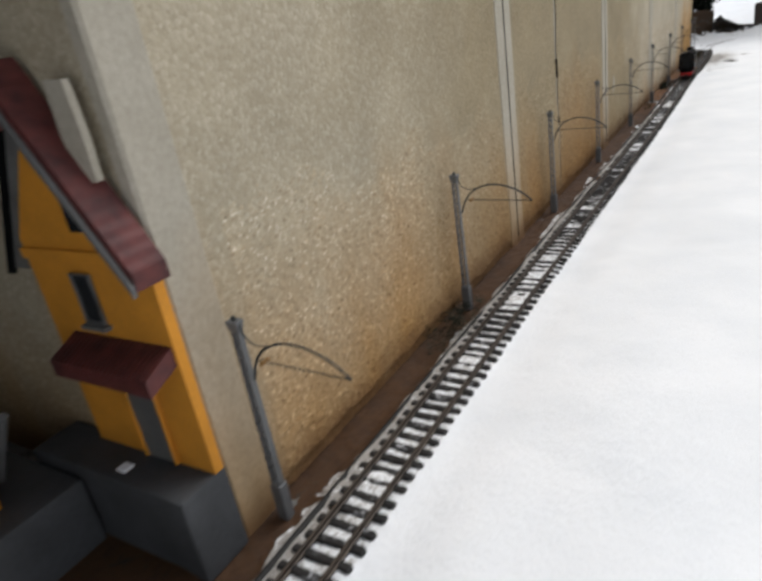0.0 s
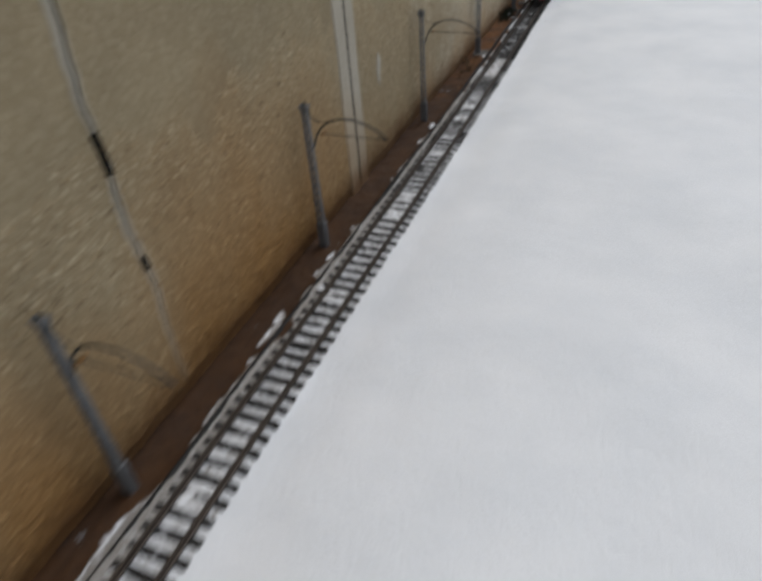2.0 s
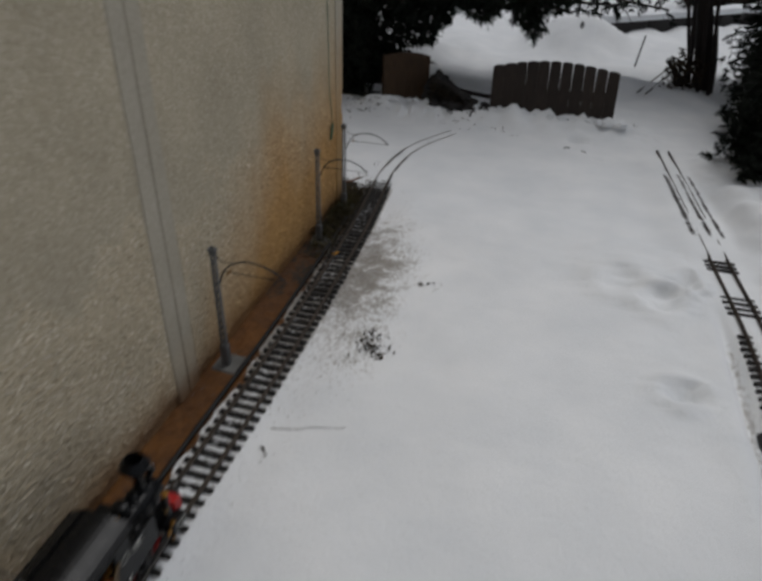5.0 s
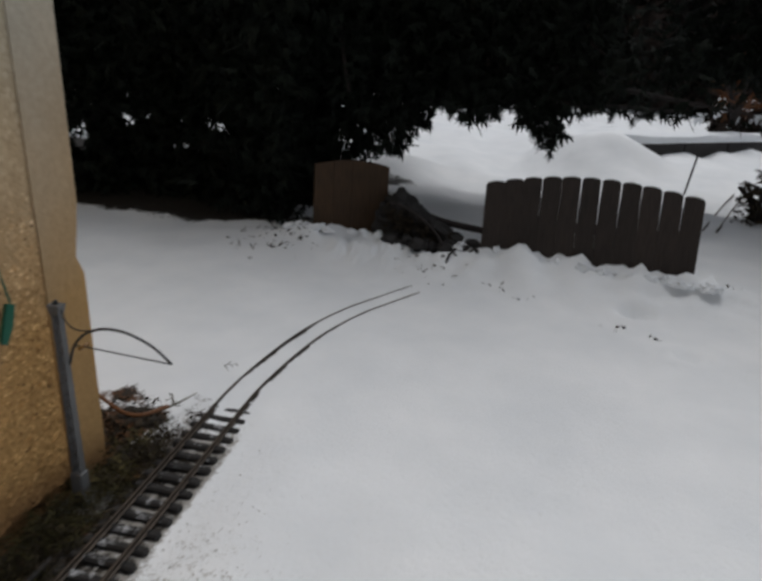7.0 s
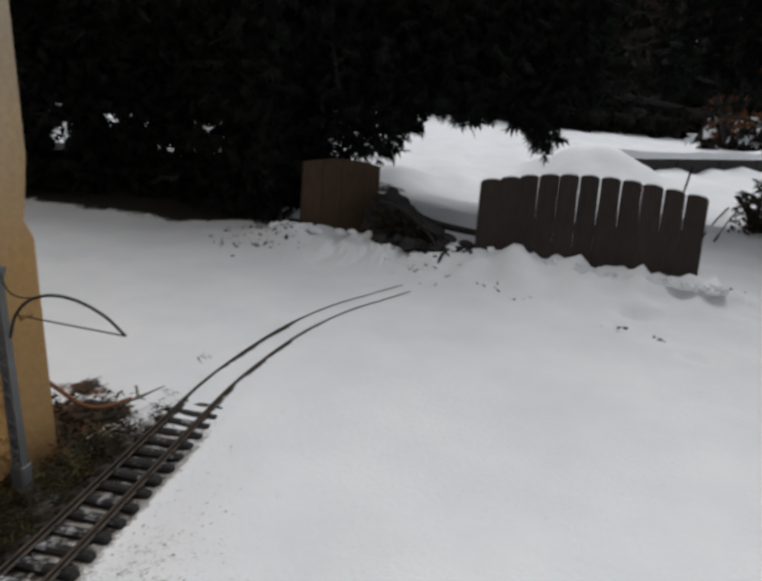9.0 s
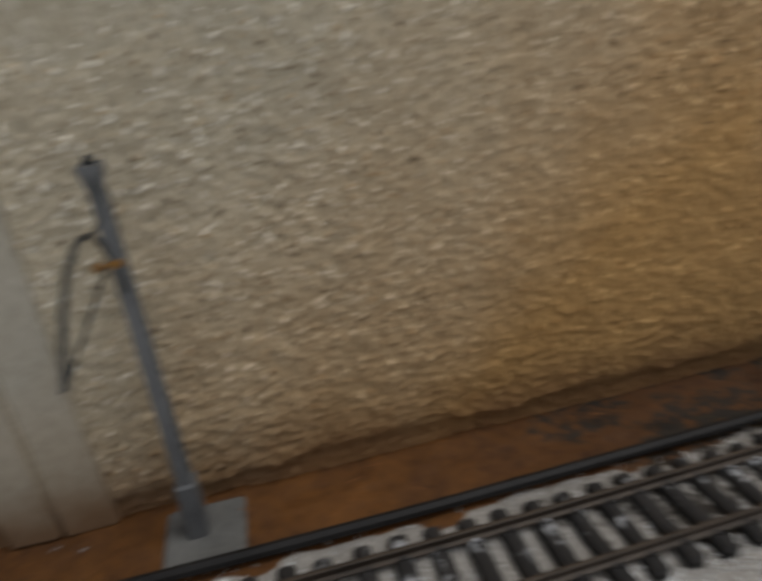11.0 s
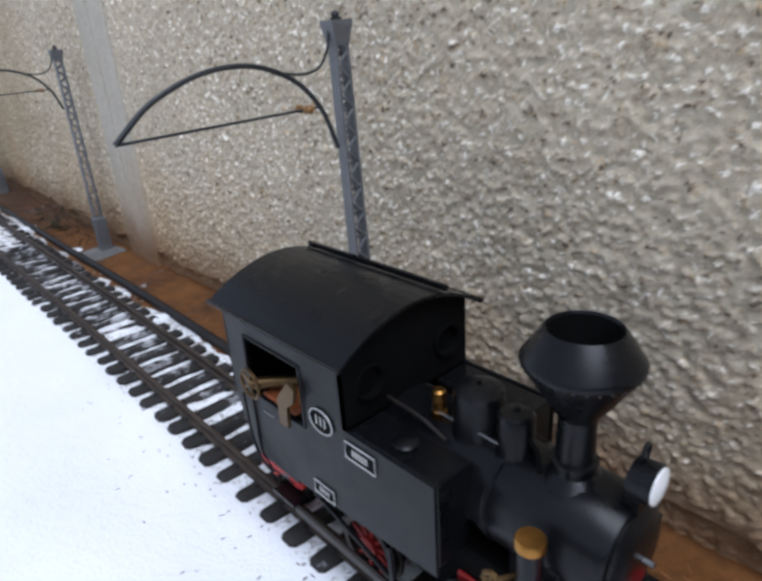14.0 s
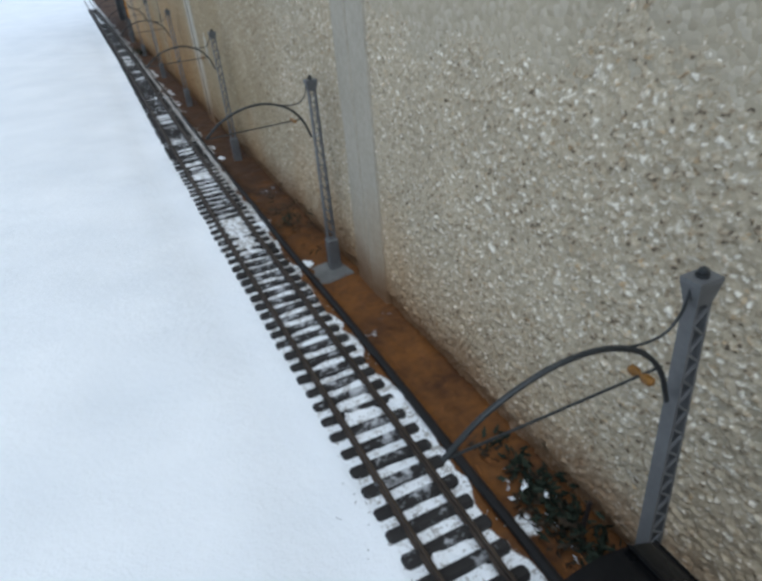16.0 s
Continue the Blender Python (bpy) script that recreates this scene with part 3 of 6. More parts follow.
# ---------------- the house wall
wall = empty("wall_house", "tall exposed-aggregate house wall with rusty splashes at its foot", "wall")
tagged(wall, kind="structure")
wb = box(-4.0, FACE, NEAR, FAR - 0.012, 0.002, 4.6)
box(-4.0, FACE - 0.006, NEAR, FAR - 0.012, -0.12, 0.002, bm=wb)
part("wall_body", wb, WALL, wall)
JOINTS = ((-3.935, 0.050), (-2.865, 0.048), (-1.752, 0.050), (-0.685, 0.042))
for yc, half in JOINTS:
    jb = bmesh.new()
    n = 60
    cols = []
    for i in range(n + 1):
        z = -0.02 + i * 1.5 / n
        w1 = half * (1 + 0.10 * noise.noise((yc, z * 6, 0)))
        w2 = half * (1 + 0.10 * noise.noise((yc, z * 6, 9)))
        cols.append([jb.verts.new(p) for p in ((FACE - 0.006, yc - w1, z), (FACE + 0.0025, yc - w1 + 0.004, z), (FACE + 0.0035, yc - 0.0035, z), (FACE - 0.0015, yc + 0.002 * noise.noise((z * 14, yc, 3)), z), (FACE + 0.0035, yc + 0.0035, z), (FACE + 0.0025, yc + w2 - 0.004, z), (FACE - 0.006, yc + w2, z))])
    for a, b in zip(cols, cols[1:]):
        for k in range(6):
            jb.faces.new((a[k], a[k + 1], b[k + 1], b[k]))
    bmesh.ops.recalc_face_normals(jb, faces=jb.faces)
    part("joint_strip", jb, PLASTER, wall, "smooth pale mortar strip with a cracked joint", True)
part("corner_strip", box(FACE - 0.02, FACE + 0.003, NEAR - 0.002, NEAR + 0.062, -0.03, 4.5, 0.004), PLASTER, wall, "smooth pale corner render")
corner = prism([(FAR - 0.062, -0.03), (FAR + 0.002, -0.03), (FAR + 0.002, 0.268), (FAR - 0.009, 0.292), (FAR - 0.004, 0.318), (FAR + 0.003, 0.36), (FAR + 0.003, 4.5), (FAR - 0.062, 4.5)], "x", FACE - 0.25, FACE + 0.003)
part("corner_strip", corner, PLASTER, wall, "smooth pale corner render, chipped at the kink")
for yc in (-3.935, -2.865):
    part("crack", tube([(FACE + 0.0032, yc + 0.004 * noise.noise((z * 5, yc, 1)), z) for z in np.linspace(0.0, 1.2, 40)], 0.0014, 5), SOOT, wall, "thin dark crack down the joint")
crack = [(FACE + 0.0024, -3.52 + 0.010 * noise.noise((z * 9, 5, 1)) + 0.003 * noise.noise((z * 40, 2, 1)), z) for z in np.linspace(0.75, 0.01, 46)]
part("crack", tube(crack, 0.0024, 5, None, 0.25), SOOT, wall, "dark crack in the render")
fill = bmesh.new()
cols = []
for x, y, z in crack:
    w = [0.013 * max(0.25, 0.75 + 0.9 * noise.noise((z * 7, k * 5, 2))) for k in (0, 1)]
    cols.append([fill.verts.new(p) for p in ((FACE - 0.006, y - w[0], z), (FACE + 0.0016, y - w[0] * 0.7, z), (FACE + 0.0022, y, z), (FACE + 0.0016, y + w[1] * 0.7, z), (FACE - 0.006, y + w[1], z))])
for a, b in zip(cols, cols[1:]):
    for k in range(4):
        fill.faces.new((a[k], a[k + 1], b[k + 1], b[k]))
bmesh.ops.recalc_face_normals(fill, faces=fill.faces)
part("crack_filling", fill, PLASTER, wall, "pale smeared mortar along the crack", True)
for z0, l in ((0.33, 0.05), (0.20, 0.02)):
    part("crack", tube([(FACE, -3.52 + 0.012 * noise.noise((z * 9, 5, 1)), z) for z in np.linspace(z0, z0 + l, 6)], 0.0055, 6), SOOT, wall, "broken-out hole along the crack")

# the craggy face of the render where it is passed closely: a relief of packed crushed stone
def crags(y, z):
    """Packed angular grains: each point takes the height of its nearest grain, sloping off to its edge."""
    high = np.zeros(y.shape)
    tone = np.zeros(y.shape)
    for seed, pitch in ((1, 0.0040), (2, 0.0026)):
        u, v = y / pitch, z / (pitch * 0.82)
        iu, iv = np.floor(u).astype(int), np.floor(v).astype(int)
        jit = np.random.default_rng(900 + seed).uniform(0, 1, (256, 256, 3))
        near = np.full(y.shape, 9.0)
        top = np.zeros(y.shape)
        for du in (-1, 0, 1):
            for dv in (-1, 0, 1):
                c = jit[(iu + du) % 256, (iv + dv) % 256]
                d = np.maximum(np.abs(u - iu - du - c[..., 0]) * 0.9, np.abs(v - iv - dv - c[..., 1])) + 0.35 * np.hypot(u - iu - du - c[..., 0], v - iv - dv - c[..., 1])
                hit = d < near
                near = np.where(hit, d, near)
                top = np.where(hit, c[..., 2], top)
        high += pitch * (0.62 * top - 0.60 * np.clip(near, 0, 0.9))
        tone += (top * 7.3 + 0.37 * seed) % 1.0 * (0.65 if seed == 1 else 0.35)
    return high, tone


def relief(y0, y1, z0, z1, pitch, proud=1.1):
    yy = np.arange(y0, y1, pitch)
    zz = np.arange(z0, z1, pitch)
    gy_, gz_ = np.meshgrid(yy, zz, indexing="ij")
    lump = 0.0008 * min(1.0, proud) * fbm(gy_, gz_ * 1.6, 45, 60, 3) + 0.0010 * fbm(gy_, gz_, 260, 61, 2)
    high, tone = crags(gy_ + 0.002 * fbm(gy_, gz_, 90, 62, 2), gz_ + 0.002 * fbm(gy_, gz_, 90, 63, 2))
    bare = 0.0003 + 0.0004 * fbm(gy_, gz_, 7, 64, 2)
    chip = smooth(bare, bare + 0.0005, high)
    pit = smooth(0.62, 0.95, fbm(gy_, gz_, 150, 65, 2))
    h = 0.0008 + np.maximum(high, bare) * proud + lump - 0.0022 * pit * proud
    flat = np.ones(gy_.shape)
    for yc, half in JOINTS:
        flat *= smooth(half * 0.9, half * 1.02, np.abs(gy_ - yc))
    edge_ = smooth(-4.9, -4.88, gy_) * smooth(z1, z1 - 0.22, gz_ + 0.05 * fbm(gy_, gz_, 12, 67, 2)) * smooth(0.322, 0.316, gy_)
    h = -0.004 + (h + 0.004) * flat * edge_
    under = 0.004 + 0.006 * fbm(gy_, gz_ * 0, 21, 66, 3)
    h = h - 0.006 * smooth(under - 0.0005, under - 0.0070, gz_)
    m, k = gy_.shape
    ids = np.arange(m * k).reshape(m, k)
    q = np.stack([ids[:-1, :-1], ids[1:, :-1], ids[1:, 1:], ids[:-1, 1:]], -1).reshape(-1, 4)
    ob = raw_mesh("stone_chips", np.stack([FACE + h, gy_, gz_], -1).reshape(-1, 3), q, PEBBLE, wall)
    for key, val in (("chip", chip), ("tone", tone)):
        at = ob.data.attributes.new(key, "FLOAT", "POINT")
        at.data.foreach_set("value", val.astype(np.float32).ravel())
    tagged(ob, "crushed stone chips pressed into the render", kind="stuff")


relief(-1.75, -0.85, -0.03, 0.50, 0.0012, 0.62)
relief(-0.8505, 0.33, -0.03, 0.50, 0.0018, 0.85)
relief(-2.3, -1.7495, -0.03, 0.50, 0.0018, 0.75)
relief(-4.9, -2.2985, -0.03, 0.50, 0.0026, 0.5)

# recess beyond the wall's near end, darkened by an added unseen roof and walls
rec = empty("recess", "recess with unseen roof and walls added to keep it dark", "recess")
tagged(rec, kind="structure")
part("recess_wall", box(-1.6, -1.5, -6.2, NEAR, -0.1, 0.72), SHADED, rec)
part("recess_wall", box(-1.5, -0.14, -6.3, -6.2, -0.1, 0.72), SHADED, rec)
part("recess_roof", box(-1.6, 0.03, -6.3, NEAR - 0.002, 0.72, 0.80), SHADED, rec)

# ---------------- tracks
def rail_mesh(points, mat_parent, name="rail"):
    """A flat-bottomed rail, 8 mm high, its head on the points."""
    prof = ((-0.0035, -0.0085), (-0.0035, -0.0072), (-0.0009, -0.0062), (-0.0009, -0.0026), (-0.0016, -0.0020), (-0.0016, -0.0004), (-0.0009, 0.0), (0.0009, 0.0), (0.0016, -0.0004), (0.0016, -0.0020), (0.0009, -0.0026), (0.0009, -0.0062), (0.0035, -0.0072), (0.0035, -0.0085))
    bm = bmesh.new()
    rings = []
    for i, p in enumerate(points):
        d = (points[min(i + 1, len(points) - 1)] - points[max(i - 1, 0)]).normalized()
        side = Vector((d.y, -d.x, 0))
        rings.append([bm.verts.new(p + side * a + Vector((0, 0, b))) for a, b in prof])
    for a, b in zip(rings, rings[1:]):
        for k in range(len(prof)):
            j = (k + 1) % len(prof)
            bm.faces.new((a[k], a[j], b[j], b[k]))
    bm.faces.new(rings[0][::-1])
    bm.faces.new(rings[-1])
    bmesh.ops.recalc_face_normals(bm, faces=bm.faces)
    return part(name, bm, RAIL, mat_parent, "rust-brown metal rail")


def sleeper_mesh():
    bm = box(-0.0415, 0.0415, -0.0064, 0.0064, -0.0190, -0.0074, 0.0026, seg=1)
    for s in (-1, 1):
        for o in (-1, 1):
            box(s * 0.0235 + o * 0.0046 - 0.0016, s * 0.0235 + o * 0.0046 + 0.0016, -0.0022, 0.0022, -0.0085, -0.0058, bm=bm)
    me = bpy.data.meshes.new("sleeper")
    bm.to_mesh(me)
    bm.free()
    me.materials.append(SLEEPER)
    return me


SLEEPER_MESH = sleeper_mesh()


def lay_track(label, middle, gap, z_at, bare):
    """middle: points of the centre line; bare: a test of y that says where the sleepers are not deep in snow."""
    tr = empty("model_track", label, "railway track")
    pts = [Vector(p) for p in middle]
    for s in (-1, 1):
        line = []
        for i, p in enumerate(pts):
            d = (pts[min(i + 1, len(pts) - 1)] - pts[max(i - 1, 0)]).normalized()
            line.append(p + Vector((d.y, -d.x, 0)) * 0.0235 * s + Vector((0, 0, z_at)))
        rail_mesh(line, tr)
    run, due = 0.0, 0.0
    for a, b in zip(pts, pts[1:]):
        seg = (b - a).length
        while due <= run + seg:
            p = a + (b - a) * ((due - run) / seg)
            if bare(p.y):
                o = new("sleeper", SLEEPER_MESH)
                d = (b - a).normalized()
                o.parent = tr
                o.matrix_basis = Matrix.Translation(p + Vector((random.uniform(-0.0012, 0.0012), 0, z_at + random.uniform(-0.0008, 0.0008)))) @ Matrix.Rotation(math.atan2(d.y, d.x) - math.pi / 2 + random.uniform(-0.03, 0.03), 4, "Z")
            due += gap * random.uniform(0.985, 1.015)
        run += seg
    return tr


main_line = [(float(track_mid(-9.0 + 0.125 * i)), -9.0 + 0.125 * i, 0) for i in range(74)] + [(0.002, 0.25, 0), (-0.006, 0.38, 0), (-0.014, 0.50, 0), (-0.019, 0.62, 0), (-0.012, 0.75, 0), (0.002, 0.86, 0), (0.023, 0.95, -0.0005), (0.055, 1.046, -0.0015), (0.098, 1.14, -0.0035), (0.145, 1.23, -0.0030), (0.175, 1.29, -0.006)]
lay_track("dark sleepered model railway track half filled with snow", spline(main_line, 6), 0.0256, 0.0, lambda y: -7.6 < y < 0.74)
other = [(float(second_mid(np.array(y))), y, 0) for y in np.arange(-2.2, 1.3, 0.1)]
lay_track("snow-covered second model railway track", spline(other, 3), 0.0256, 0.0215, lambda y: (-2.2 < y < -0.18) or (-0.11 < y < -0.01) or (0.12 < y < 0.18) or (0.33 < y < 0.95 and math.sin(y * 67) > 0.2))

# a pale filled spot on the wall
spot = bmesh.new()
ring = [spot.verts.new((FACE + 0.0030, -2.709 + 0.013 * math.cos(a) * (1 + 0.7 * noise.noise((math.cos(a), math.sin(a), 2))), 0.197 + 0.034 * math.sin(a) * (1 + 0.7 * noise.noise((math.cos(a) * 2, math.sin(a), 5))))) for a in np.linspace(0, 2 * math.pi, 25)[:-1]]
back = [spot.verts.new((FACE - 0.004, v.co.y * 1.0, v.co.z)) for v in ring]
spot.faces.new(ring)
for i in range(24):
    spot.faces.new((ring[i], back[i], back[(i + 1) % 24], ring[(i + 1) % 24]))
bmesh.ops.recalc_face_normals(spot, faces=spot.faces)
part("filled_spot", spot, PLASTER, wall, "pale smooth filler spot")

# the black hose that follows the track at the wall's foot
hose_pts = [(-0.054 + float(track_mid(y)) * 0.7 + 0.0035 * noise.noise((0, y * 2.2, 4)), y, -0.0085 - 0.006 * float(smooth(-1.9, -2.4, y)) + 0.002 * noise.noise((3, y * 3, 4))) for y in np.arange(-8.5, 0.25, 0.05)]
tagged(link("hose", tube(hose_pts, 0.0048, 8), PIPE, None, "", True), "long black rubber hose lying beside the track", "hose")

# ---------------- catenary masts
MAST_X = -0.097
MASTS = (-4.93, -4.325, -3.685, -3.108, -2.462, -1.840, -1.232, -0.583, 0.038, 0.298)


def catenary_mast():
    t = empty("catenary_mast", "grey lattice model catenary mast with a bowed arm", "catenary mast", group="masts along the wall")
    w, d = 0.0062, 0.0050
    top = 0.252
    for s in (-1, 1):
        bm = bmesh.new()
        vs = []
        for z, k in ((0.028, 1.0), (top, 0.82)):
            vs.append([bm.verts.new((s * (w * k - o), q * d * k, z)) for o, q in ((0, -1), (0, 1), (0.0016, 1), (0.0016, -1))])
        for i in range(4):
            bm.faces.new((vs[0][i], vs[0][(i + 1) % 4], vs[1][(i + 1) % 4], vs[1][i]))
        bm.faces.new(vs[0])
        bm.faces.new(vs[1])
        bmesh.ops.recalc_face_normals(bm, faces=bm.faces)
        part("channel", bm, STEEL, t)
    for q in (-1, 1):
        bm = bmesh.new()
        n = 26
        for i in range(n):
            z0, z1 = 0.03 + (top - 0.03) * i / n, 0.03 + (top - 0.03) * (i + 1) / n
            k = 1 - 0.18 * i / n
            s = 1 if i % 2 else -1
            tube([(-s * w * k * 0.9, q * (d * k - 0.0008), z0), (s * w * k * 0.9, q * (d * k - 0.0008), z1)], 0.00095, 4, bm)
        part("lattice", bm, STEEL, t)
    part("foot", box(-0.0085, 0.0085, -0.0075, 0.0075, -0.024, 0.032, 0.0015), STEEL, t)
    cap = bmesh.new()
    vs = [[cap.verts.new((a * x, b * y, z)) for a, b in ((-1, -1), (1, -1), (1, 1), (-1, 1))] for x, y, z in ((0.0052, 0.0042, top - 0.006), (0.0078, 0.0062, top + 0.006), (0.0078, 0.0062, top + 0.0085))]
    for a, b in zip(vs, vs[1:]):
        for i in range(4):
            cap.faces.new((a[i], a[(i + 1) % 4], b[(i + 1) % 4], b[i]))
    cap.faces.new(vs[0][::-1])
    cap.faces.new(vs[-1])
    part("cap", cap, STEEL, t)
    part("finial", lathe(((0.0034, top + 0.008), (0.0036, top + 0.0098), (0.0020, top + 0.0104), (0.0030, top + 0.0112), (0.0024, top + 0.0128), (0.0006, top + 0.0138)), 10), WIRE, t, "small dark insulator", True)
    x = -MAST_X
    arm = empty("arm", "", "")
    arm.parent = t
    for key in ("label", "category"):
        if key in arm:
            del arm[key]
    bow = spline([(x - 0.0885, 0, 0.186), (x - 0.080, 0, 0.209), (x - 0.066, 0, 0.226), (x - 0.048, 0, 0.236), (x - 0.028, 0, 0.2405), (x - 0.002, 0, 0.2385), (x + 0.027, 0, 0.2275), (x + 0.049, 0, 0.2105)], 6)
    part("bow", tube(bow, 0.0016, 8), WIRE, arm, "dark bent wire", True)
    part("tie_rod", tube([(x - 0.080, 0, 0.2125), (x + 0.049, 0, 0.2105)], 0.00085, 6), WIRE, arm)
    part("insulator", lathe(((0.0010, -0.0058), (0.0026, -0.0048), (0.0028, -0.0022), (0.0012, -0.0004), (0.0012, 0.0004), (0.0028, 0.0022), (0.0026, 0.0052), (0.0012, 0.0062)), 12, pose(x - 0.066, 0.0, 0.2125, 0, 90, 92) @ Matrix.Diagonal((0.95, 1.1, 1.35, 1))), BROWN, arm, "brown ceramic insulator", True)
    hook = spline([(x - 0.046, 0, 0.2370), (x - 0.058, 0, 0.2335), (x - 0.072, 0, 0.2325), (x - 0.082, 0, 0.236), (x - 0.0885, 0, 0.2455), (x - 0.0905, 0, 0.256)], 5)
    part("hook", tube(hook, 0.00085, 6), WIRE, arm, "", True)
    return t


first = catenary_mast()
first.matrix_basis = pose(MAST_X, MASTS[0], 0, 0, 0.6, 0)
for i, y in enumerate(MASTS[1:]):
    lean = pose(MAST_X + 0.008, y, 0, 0.9, 0.7, -1.5) @ Matrix.Diagonal((1, 1, 1.012, 1)) if i == 5 else pose(MAST_X + (0.008 if i >= 5 else 0.0), y, 0)
    copy_thing(first, lean)

for y in MASTS:
    s = tagged(link("foot_slab", box(-0.028, 0.030, -0.030, 0.030, -0.009, 0.004, 0.003), CONCRETE), "small grey concrete slab under a mast", "slab", "slabs under the masts")
    s.matrix_basis = pose(-0.086, y + 0.004, -0.0215 if y > -2.2 else -0.0265, 2, 3, random.uniform(-6, 6))


def snow_clump(x, y, z, sx, sy, sz, seed):
    bm = bmesh.new()
    bmesh.ops.create_icosphere(bm, subdivisions=3, radius=1)
    for v in bm.verts:
        n = noise.noise(v.co * 1.6 + Vector((seed, 0, 0)))
        v.co = Vector((v.co.x * sx, v.co.y * sy, max(v.co.z, -0.25) * sz)) * (1 + 0.75 * n + 0.4 * noise.noise(v.co * 5 + Vector((seed, 3, 0))))
    o = tagged(link("snow_clump", bm, SNOW, None, "", True), "small clump of settled snow", "snow", "snow clumps")
    o.location = (x, y, z)
    return o


for i, y in enumerate(MASTS[3:6]):
    snow_clump(-0.064, y - 0.034, -0.0185, 0.008, 0.011, 0.003, i * 3.1)
for i, (x, y) in enumerate(((-0.0, -1.05), (0.004, -1.32), (-0.036, -1.135), (0.002, -0.92), (-0.040, -1.52), (-0.002, -1.66), (-0.04, -2.05), (0.0, -2.3), (0.002, -3.34), (-0.038, -3.25), (0.0, -4.1), (0.0, -4.62))):
    snow_clump(x, y, -0.0125, 0.015, 0.012, 0.0035, 40 + i * 2.3)

# ---------------- the steam locomotive, chimney towards +y
def locomotive():
    t = empty("steam_locomotive", "black model tank locomotive with diamond stack and red buffer beams", "model locomotive")
    H = 0.0405
    # cab
    for s in (-1, 1):
        bm = bmesh.new()
        yf = -0.046 if s > 0 else -0.029
        win = [(-0.094, 0.086), (-0.094, 0.119), (yf, 0.119), (yf, 0.086)]
        lo, hi = sorted((s * H, s * (H - 0.0016)))
        # the sheet is built of strips round its window
        for o in ([(-0.112, 0.132), (-0.112, 0.119), (-0.016, 0.119), (-0.016, 0.132)], [(-0.112, 0.119), (-0.112, 0.086), (-0.094, 0.086), (-0.094, 0.119)], [(yf, 0.119), (yf, 0.086), (-0.016, 0.086), (-0.016, 0.119)],
                  [(-0.112, 0.086), (-0.112, 0.078), (-0.101, 0.044), (-0.060, 0.044), (-0.060, 0.046), (0.036, 0.054), (0.036, 0.099), (-0.016, 0.099), (-0.016, 0.086)]):
            prism(o, "x", lo, hi, bm)
        bmesh.ops.remove_doubles(bm, verts=bm.verts, dist=1e-6)
        sheet = part("cab_side", bm, SIDE, t, "dark grey cab and tank side")
        rim = bmesh.new()
        w = win + [win[0]]
        for a, b in zip(w, w[1:]):
            tube([(s * (H + 0.0002), *a), (s * (H + 0.0002), *b)], 0.0008, 6, rim)
        part("window_rim", rim, BLACK, sheet)
        dr = bmesh.new()
        for a, b in (((-0.094, 0.086), (-0.094, 0.046)), ((-0.094, 0.046), (-0.084, 0.040)), ((-0.084, 0.040), (-0.064, 0.042))):
            tube([(s * (H + 0.0004), *a), (s * (H + 0.0004), *b)], 0.0005, 5, dr)
        part("door_edge", dr, BLACK, sheet)
        part("door_handle", tube([(s * (H + 0.002), -0.080, 0.081), (s * (H + 0.002), -0.070, 0.081)], 0.0006, 6), NICKEL, sheet)
        part("door_handle", tube([(s * (H + 0.002), -0.072, 0.045), (s * (H + 0.002), -0.066, 0.046)], 0.0006, 6), NICKEL, sheet)

        def plate(name, y, z, ly, lz, bars, oval=False):
            if oval:
                pl = part(name, lathe(((lz, 0), (lz, 0.0008)), 20, pose(s * H, y, z, 0, 90 * s, 0) @ Matrix.Diagonal((1, ly / lz, 1, 1))), SOOT, sheet, "black number plate with a pale rim")
                rimb = tube([(s * (H + 0.0009), y + ly * math.cos(a), z + lz * math.sin(a)) for a in np.linspace(0, 2 * math.pi, 21)], 0.0004, 5)
            else:
                pl = part(name, box(s * H - 0.0006, s * H + 0.0006, y - ly, y + ly, z - lz, z + lz, 0.0003), SOOT, sheet, "black number plate with a pale rim")
                c = [(-1, -1), (1, -1), (1, 1), (-1, 1), (-1, -1)]
                rimb = tube([(s * (H + 0.0007), y + a * ly, z + b * lz) for a, b in c], 0.0004, 5)
            part("rim", rimb, PLATE, pl)
            for i in range(bars):
                q = y + ly * (-0.55 + 1.1 * (i + 0.5) / bars)
                part("raised_bar", box(s * H, s * (H + 0.0010) if s > 0 else s * H + 0.0001, q - ly * 0.055, q + ly * 0.055, z - lz * 0.40, z + lz * 0.40) if s > 0 else box(s * (H + 0.0010), s * H, q - ly * 0.055, q + ly * 0.055, z - lz * 0.40, z + lz * 0.40), PLATE, pl)
        plate("number_plate", -0.006, 0.0905, 0.0095, 0.0042, 5)
        plate("number_plate", -0.036, 0.054, 0.0075, 0.0036, 4)
        plate("oval_plate", -0.032, 0.0965, 0.0082, 0.0062, 3, True)
    rear = bmesh.new()
    prism([(-H, 0.132), (-H, 0.078), (-H + 0.004, 0.060), (H - 0.004, 0.060), (H, 0.078), (H, 0.132), (0.022, 0.141), (0, 0.144), (-0.022, 0.141)], "y", -0.1125, -0.111, rear)
    part("cab_back", rear, BLACK, t)
    lower = bmesh.new()
    vs = [[lower.verts.new(p) for p in q] for q in (((-H, -0.112, 0.079), (H, -0.112, 0.079)), ((-0.030, -0.100, 0.030), (0.030, -0.100, 0.030)))]
